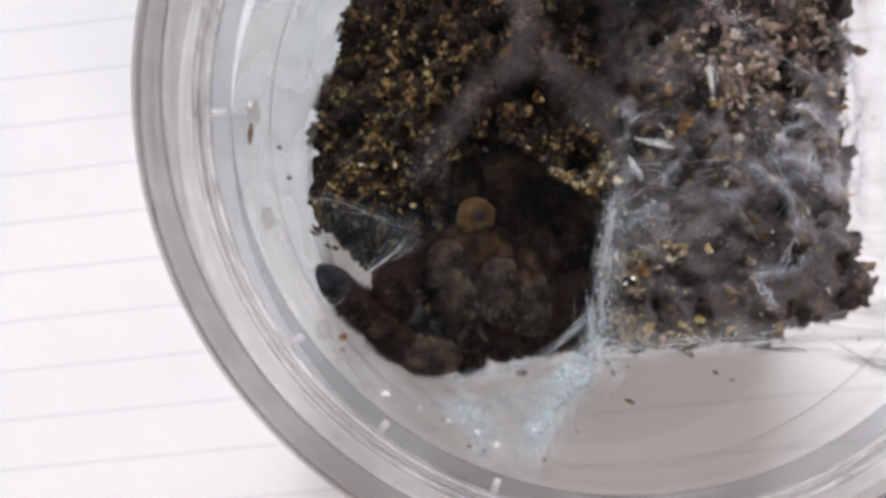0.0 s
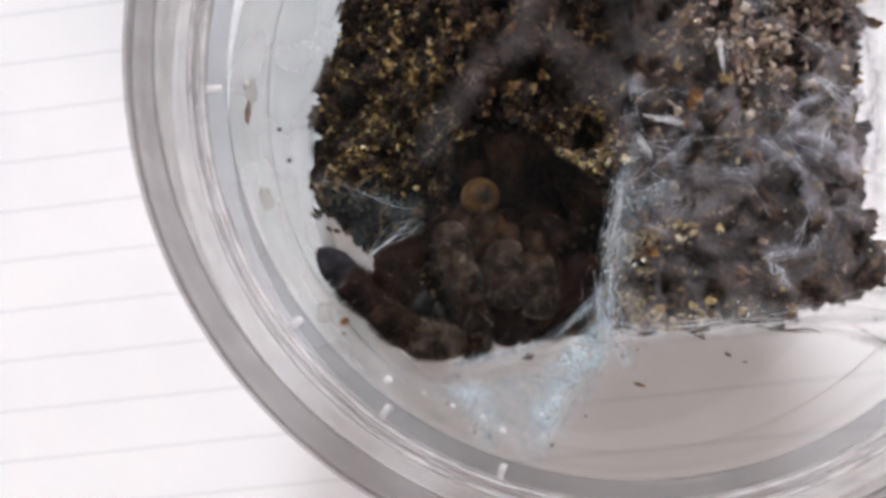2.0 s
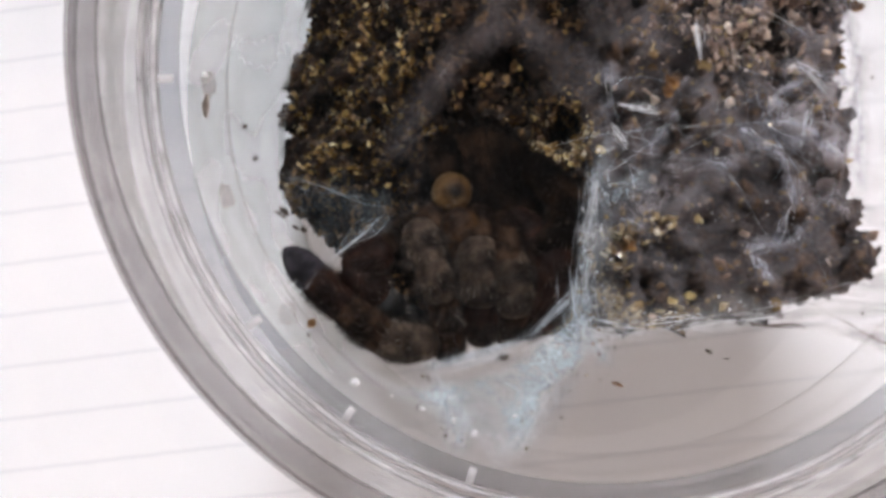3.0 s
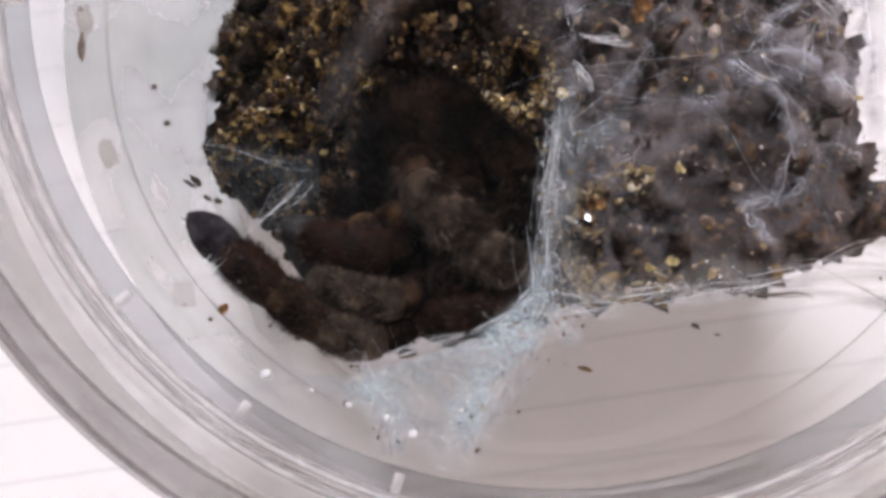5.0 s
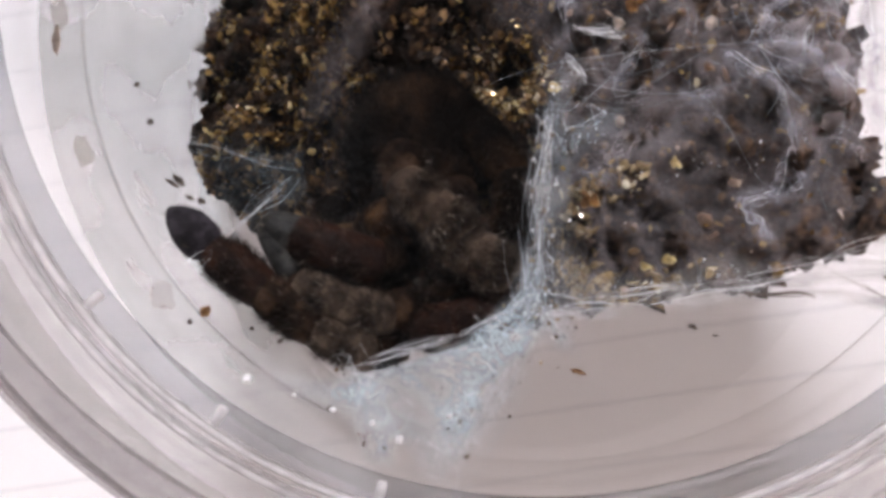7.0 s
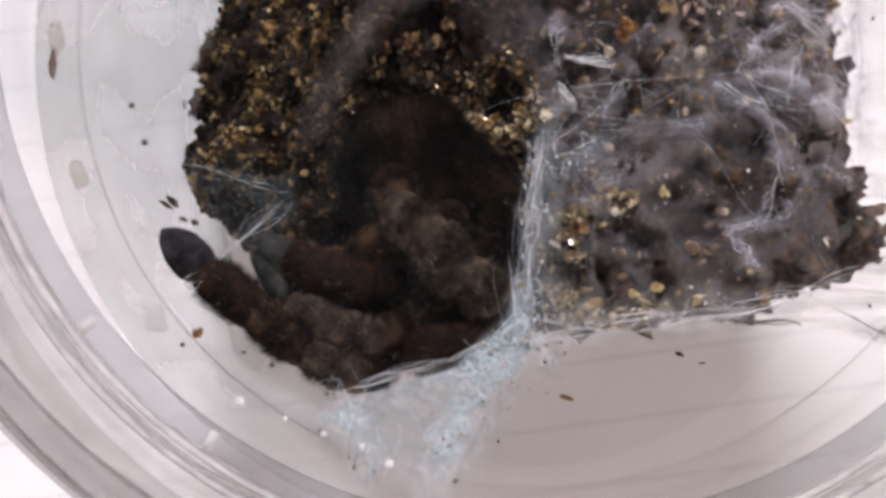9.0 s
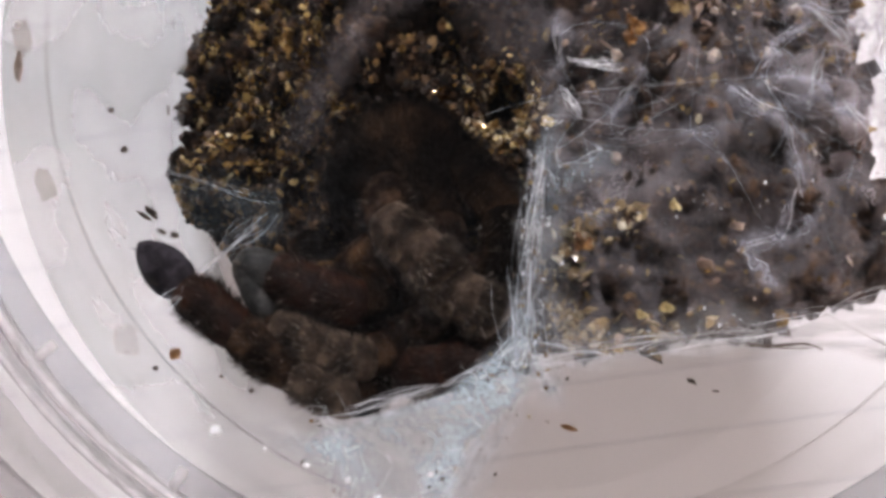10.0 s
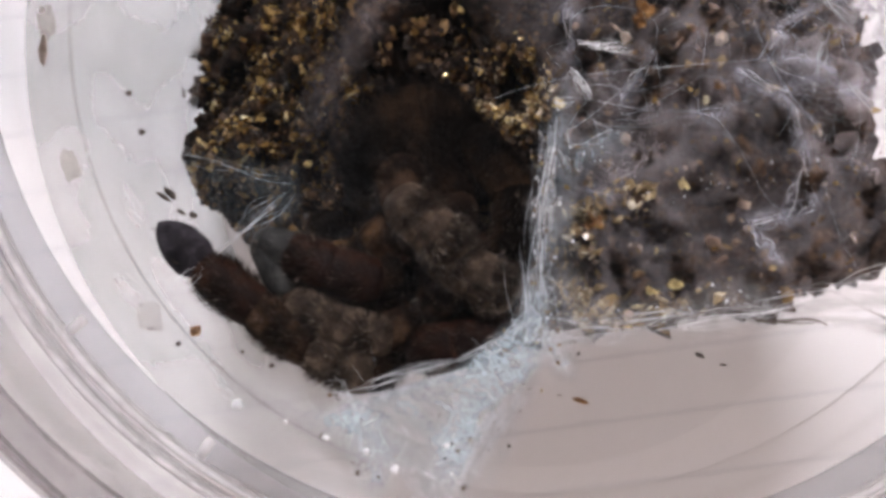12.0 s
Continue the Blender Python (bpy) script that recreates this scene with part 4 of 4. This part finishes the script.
def silk_lining():
    """Film added inside the cup's wall, grey for shade, fading out at both ends."""
    verts, faces, cover = [], [], []
    cols, rows = 90, 30
    for i in range(cols + 1):
        a = math.radians(125 + 140 * i / cols)
        for j in range(rows + 1):
            k = j / rows
            rad = 0.0475 + 0.0008 * k
            verts.append(C + Vector((rad * math.cos(a), rad * math.sin(a), 0.003 + 0.066 * k)))
            cover.append(min(1.0, i / 12, (cols - i) / 30, 1.0) * (0.85 + 0.3 * noise.noise(Vector((i * 0.15, j * 0.15, 0)))))
    for i in range(cols):
        for j in range(rows):
            p = i * (rows + 1) + j
            faces.append((p, p + 1, p + rows + 2, p + rows + 1))
    ob = raw("silk_lining", verts, faces, SHADE_LINING, smooth=True)
    ob.data.attributes.new("silk_cover", "FLOAT", "POINT").data.foreach_set("value", cover)
    tagged(ob, "added thin greyish film on the cup's wall, darkening its left inside as shade", "web", kind="stuff")


silk_lining()
threads("silk_net", [((ax, ay, web_height(ax, ay) + 1.6), (bx, by, web_height(bx, by) + 1.6), 3, 0.4) for (ax, ay), (bx, by) in WISP_WAYS], 0.045, 27, "net of white silk threads over the soil", 0.25, THREAD_BRIGHT)


def hem_edge(x):
    return -4.0 - 0.012 * (x - 26) ** 2


silk_sheet("silk_hem", 9, 47, -10, 2, lambda x, y: 65.5 + 0.3 * noise.noise(Vector((x, y, 3)) * 0.3), HEM, "dusty grey silk hem along the foot of the soil", lambda x, y: min(1, (y - hem_edge(x)) / 0.6, (lerp_table(x, FRONT) + 1.0 - y) / 1.5, (x - 9) / 6), 0.4)


FAN = (-23, 3.7, 57.6)
threads("silk_fan", [(FAN, (-14, 10, 58.5), 9, 0.4), (FAN, (-19, -3, 57), 5, 0.4), ((-35, 18, 42), (-15, 11.5, 54), 7, 0.6), (FAN, (-26.5, 0.5, 58), 8, 0.5), ((-33, 8, 50), FAN, 4, 0.6)], 0.028, 21, "fan of white silk threads from the spider's foot")
threads("silk_cord", [(FAN, (-15.5, 9.2, 58.6), 4, 0.06)], 0.06, 31, "bright cord of silk at the spider's foot", 0.15, THREAD_BRIGHT)
threads("silk_strands", [((12.4, 16, 60), (10.2, 2, 62), 30, 0.9), ((10, 3, 62), (9.2, -8, 69), 22, 0.9), ((-8, -10, 67), (2, -20, 71), 26, 2.5), ((9, -8, 69), (1.5, -20, 71), 36, 1.6), ((8, -7, 69), (6, -14, 70), 14, 1.5)], 0.02, 22, "bundled white silk threads hung between soil and lid", 0.3)
threads("silk_edge_threads", [((10.2, 1, 62), (3, -6.2, 61), 16, 0.3), ((3, -6, 61), (-9.5, -9.4, 61), 22, 0.3)], 0.028, 26, "white silk threads drawn tight along the spider's legs", 0.15)
threads("silk_tangle", [((16, 20, 64), (40, 16, 65), 9, 4.0), ((30, 25, 66), (44, 10, 65), 12, 4.0), ((24, 30, 66), (40, 2, 64), 6, 5.0), ((12, 17, 62), (24, 22, 66), 12, 1.5), ((36, 22, 67), (38, 10, 66), 8, 3.0), ((34, 30, 67), (45, 18, 67), 8, 3.0), ((40, 38, 66), (46, 14, 66), 8, 2.0)], 0.018, 23, "loose tangle of white silk threads on the soil", 2.6)
threads("silk_foot", [((9.4, -5.5, 67), (20, -5.4, 66), 14, 0.4), ((19, -5.4, 66), (34, -3.4, 66), 12, 0.4), ((30, -3.6, 66), (44, 0, 66), 6, 0.4)], 0.04, 28, "white silk threads along the foot of the soil", 0.5, THREAD_BRIGHT)
# Glint comes from the paler thread colour of these bundles.
threads("silk_glint", [((24.2, 32.5, 66), (24.6, 27, 66), 16, 0.14), ((14.5, 22.3, 64), (20, 21.4, 64), 16, 0.16), ((14, 20.5, 62), (15.8, 17, 62), 14, 0.14), ((36.5, 26, 66), (40, 22, 66), 8, 0.2), ((37.5, 22, 66), (36, 16, 66), 8, 0.25)], 0.05, 24, "short bright bundles of silk, their glint put into a paler colour", 0.3, THREAD_BRIGHT)
threads("brown_fibre", [((13, -4.6, 66), (26, -4.0, 66), 2, 0.15), ((26, -4.0, 66), (38, -5.4, 66), 3, 0.15), ((36.5, -2.2, 66), (50, -9.5, 67), 3, 0.25)], 0.12, 25, "thin brown fibres along the hem of the silk", 0.3, TWIG)


NODE = (10.1, -3.6, 66.4)
ROPES = [((12.6, 16, 61.5), (10.6, 4, 63), 12, 0.5), ((10.8, 5, 63), NODE, 14, 0.35), (NODE, (7.0, -5.2, 66), 9, 0.2), ((7.4, -5.0, 66), (2.2, -7.4, 66.4), 10, 0.22), ((2.6, -7.2, 66.4), (-8.4, -9.9, 67.6), 12, 0.25),
         (NODE, (16, -4.7, 67), 8, 0.3), ((15, -4.8, 67), (25, -3.0, 67), 8, 0.3), (NODE, (5.6, -11, 70.2), 10, 0.6), ((6, -10.6, 70), (1.6, -19.6, 71.3), 12, 0.5), ((-8.4, -10, 67.8), (-3.4, -16.2, 70.8), 9, 0.4), ((-4, -15.6, 70.6), (1.2, -20.2, 71.3), 8, 0.5), (NODE, (12.6, -9.5, 70), 6, 0.5), ((8.6, -4.6, 66.4), (9.4, 1.6, 64), 7, 0.3), (NODE, (0, -13, 70.6), 6, 0.8), ((4, -7, 66.6), (7, -11, 70), 5, 0.8), ((-2, -8.8, 67), (4, -14, 70.6), 5, 1.0)]
threads("silk_ropes", ROPES, 0.027, 61, "bright ropes of silk knotted between soil, lid and retreat", 0.25, THREAD_BRIGHT)
lace("silk_lace", CURTAIN, 130, 1.0, 6.0, 0.014, 51, "white lace of silk between the soil and the lid", curtain_height)
lace("silk_lace", [((-8.6, -9.6), (-5, -14)), ((-5, -14), (0, -19)), ((9, -4), (5, -11)), ((5, -11), (1.2, -20))], 110, 1.3, 7.0, 0.014, 53, "white lace of silk at the sides of the veil", lambda x, y: 71.2)


def flecks(name, count, ways, spread, sizes, mat, seed, label, height):
    rng = random.Random(seed)
    out = []
    for _ in range(count):
        (ax, ay), (bx, by) = rng.choice(ways)
        t = rng.random()
        x, y = ax + (bx - ax) * t + rng.gauss(0, spread), ay + (by - ay) * t + rng.gauss(0, spread)
        out.append(lump(rng, mm(x, y, height(x, y) + 0.3), rng.uniform(*sizes) / 1000, 0.32))
    return tagged(raw(name, *joined(out), mat), label, "web", kind="stuff")


flecks("silk_flecks", 90, CURTAIN, 0.9, (0.06, 0.26), FLECK, 41, "tiny white flecks and painted glints in the silk", curtain_height)
flecks("caught_flakes", 60, CURTAIN, 1.6, (0.12, 0.4), FLAKE, 42, "golden flakes caught in the silk", curtain_height)
flecks("caught_crumbs", 70, CURTAIN, 1.8, (0.1, 0.35), BIT, 43, "dark crumbs caught in the silk", curtain_height)
flecks("cover_flecks", 90, [((14, 8), (42, 8)), ((14, 20), (42, 22)), ((20, 30), (42, 34))], 4.0, (0.1, 0.45), FLAKE, 44, "bright flakes lying on the silk cover", web_height)


RING = [((8.5 + 3.1 * math.cos(a), 21 + 3.1 * math.sin(a)), (8.5 + 3.1 * math.cos(a + 0.7), 21 + 3.1 * math.sin(a + 0.7))) for a in (0, 0.7, 1.4, 2.1, 2.8, 3.5, 4.2, 4.9, 5.6)]
flecks("hole_flakes", 240, RING, 0.8, (0.2, 0.75), PALE_FLAKE, 45, "golden flakes round a small hole in the soil", lambda x, y: soil_height(x, y) + 0.5)
flecks("column_flakes", 260, [((13.2, -3), (15, 7)), ((13, -3.5), (26, -3)), ((14, 7), (21, 8))], 0.9, (0.2, 0.75), PALE_FLAKE, 46, "pale golden flakes beside the silk curtain", web_height)
flecks("slope_flakes", 420, [((-31, 22), (-26, 45)), ((-24, 20), (-18, 42)), ((-28, 36), (-10, 44))], 2.8, (0.12, 0.6), FLAKE, 47, "golden flakes strewn over the soil's slope", lambda x, y: soil_height(x, y) - 0.1)
# Glints put in as white pieces.
flecks("foot_flecks", 70, [((10, -5), (24, -3.4)), ((10, -5), (11, 10)), ((24, -3.4), (32, -2)), ((16, 8), (40, 10))], 1.0, (0.06, 0.22), FLECK, 48, "tiny white pieces painting in glints at the soil's foot", web_height)


# ---- marks on the lid, crumbs ----
def blob(name, centre, size, mat, seed, label, turn=0.0, kind=""):
    """A small flattened uneven blob."""
    bm = bmesh.new()
    bmesh.ops.create_icosphere(bm, subdivisions=3, radius=1)
    for v in bm.verts:
        w = 1 + 0.45 * noise.noise(v.co * 1.3 + Vector((seed, 0, 0))) + 0.3 * noise.noise(v.co * 3.5 + Vector((0, seed, 0)))
        v.co = Vector((v.co.x * size[0], v.co.y * size[1], v.co.z * size[2])) * w / 1000
    bmesh.ops.rotate(bm, verts=bm.verts, cent=(0, 0, 0), matrix=Matrix.Rotation(math.radians(turn), 3, "Z"))
    ob = tagged(part(name, bm, mat), label, "debris")
    ob.location = mm(*centre)
    return ob


blob("dried_drop", (-33.6, 24.6, 73.0), (0.8, 1.5, 0.3), DROP, 1, "dried brownish drop mark on the lid", 5)
blob("dried_drop", (-33.9, 22.0, 73.0), (0.35, 1.3, 0.2), STAIN, 2, "dark brown tail of a dried drop on the lid", -4)
blob("dried_drop", (-31.5, 11.4, 73.0), (0.8, 1.4, 0.2), DROP, 3, "faint grey dried drop mark on the lid", 10)
# White blobs stand in for glints on the lid.
for k, (x, y, r) in enumerate(((-16.7, -10.4, 0.5), (-3.1, -16.4, 0.4), (-5.5, -14.8, 0.3), (-34.0, 25.8, 0.35), (-9, -13.5, 0.3), (1.5, -14.5, 0.3), (-12.5, -12, 0.2))):
    blob("white_fleck", (x, y, 73.0), (r, r * 0.8, 0.2), FLECK, k, "tiny glossy white blob painting in a glint on the lid", 40 * k)
for k, (x, y, z, r, mat, label) in enumerate((
        (20.6, 24.0, 69.2, 1.2, AMBER, "amber brown lump of bark in the soil"), (20.2, 22.9, 69.0, 0.9, AMBER, "amber brown lump of bark in the soil"),
        (20.1, -1.6, 66.8, 0.55, YELLOW, "bright yellow grain at the foot of the soil"), (22.4, -1.0, 66.8, 0.7, YELLOW, "bright yellow grain at the foot of the soil"),
        (23.4, 7.8, 68.6, 0.7, YELLOW, "bright yellow grain on the silk"), (8.9, 18.0, 48.5, 0.7, YELLOW, "pale grain beside a small hole in the soil"),
        (12.8, 17.5, 60, 0.8, YELLOW, "pale grain beside a small hole in the soil"), (15.4, 5.2, 65.5, 1.2, AMBER, "pale brown chip of bark in the soil"),
        (27.0, 16.6, 68.8, 0.6, AMBER, "amber brown lump of bark in the soil"),
        (-30.6, 19.9, 33, 2.4, CLOD, "dark clod at the edge of the soil"), (-30.0, 18.2, 32, 2.0, CLOD, "dark clod at the edge of the soil"), (-29.6, 19.2, 36, 0.9, YELLOW, "golden flake on a clod at the soil's edge"),
        (-30.0, 23, 31, 1.8, CLOD, "dark clod at the edge of the soil"), (44, 34, 62, 0.9, AMBER, "orange brown lump in the silk"))):
    bits = [lump(random.Random(60 + 7 * k + j), mm((j % 2 - 0.5) * r * 0.6, (j // 2 - 0.5) * r * 0.5, 0.1 * j), r * 0.00062, 0.5, 2) for j in range(3)]
    tagged(raw("soil_lump", *joined(bits), mat), label, "debris").location = mm(x, y, z)
blob("dried_drop", (-24.5, -2.4, 73.0), (1.0, 1.4, 0.15), DROP_FAINT, 5, "faint clear dried drop mark on the lid", 30)
blob("crumb", (-24.0, -3.6, 60), (0.6, 0.5, 0.4), AMBER, 19, "small yellowish crumb hung in silk", 30)
for k, (x, y, z, a, b, turn) in enumerate(((-29.4, 11.6, 50, 0.9, 0.35, -40), (-26.3, 8.8, 52, 0.5, 0.3, -20), (-16.5, -5.8, 71.6, 0.2, 0.15, 0), (-13.9, -7.1, 71.6, 0.22, 0.2, 0), (13.2, -11.1, 71.6, 0.7, 0.2, -20), (23.6, -7.5, 71.6, 0.4, 0.18, -30), (25.6, -8.4, 71.6, 0.3, 0.09, 0), (-36.5, 24.6, 42, 0.35, 0.3, 0), (-35.0, 20.0, 42, 0.4, 0.35, 0), (-22.3, -4.9, 71.6, 0.25, 0.2, 0), (-29.5, 11, 52, 0.9, 0.2, -35), (-27, 9, 54, 0.5, 0.2, -30), (-9.5, -9.8, 14, 1.4, 0.65, 5), (0, -8.2, 60, 0.8, 0.4, 10), (-33.5, 27, 30, 0.15, 0.8, 5))):
    blob("crumb", (x, y, z), (a, b, 0.15), AMBER if k == 4 else BIT, 20 + k, "small dark crumb caught in silk or on the lid", turn)


def motions():
    for made, poses in LEGS:
        for ob, rows in zip(made, leg_rows(made, poses)):
            walk(ob, rows)
    for name in ("silk_edge", "silk_edge_threads"):
        ob = bpy.data.objects[name]
        walk(ob, [(0.0, pose(0, 0, 0)), (3.6, pose(0, 0, 0)), (5.3, pose(0.0007, -0.0022, 0)), (12.0, pose(0.0007, -0.0022, 0))])


motions()
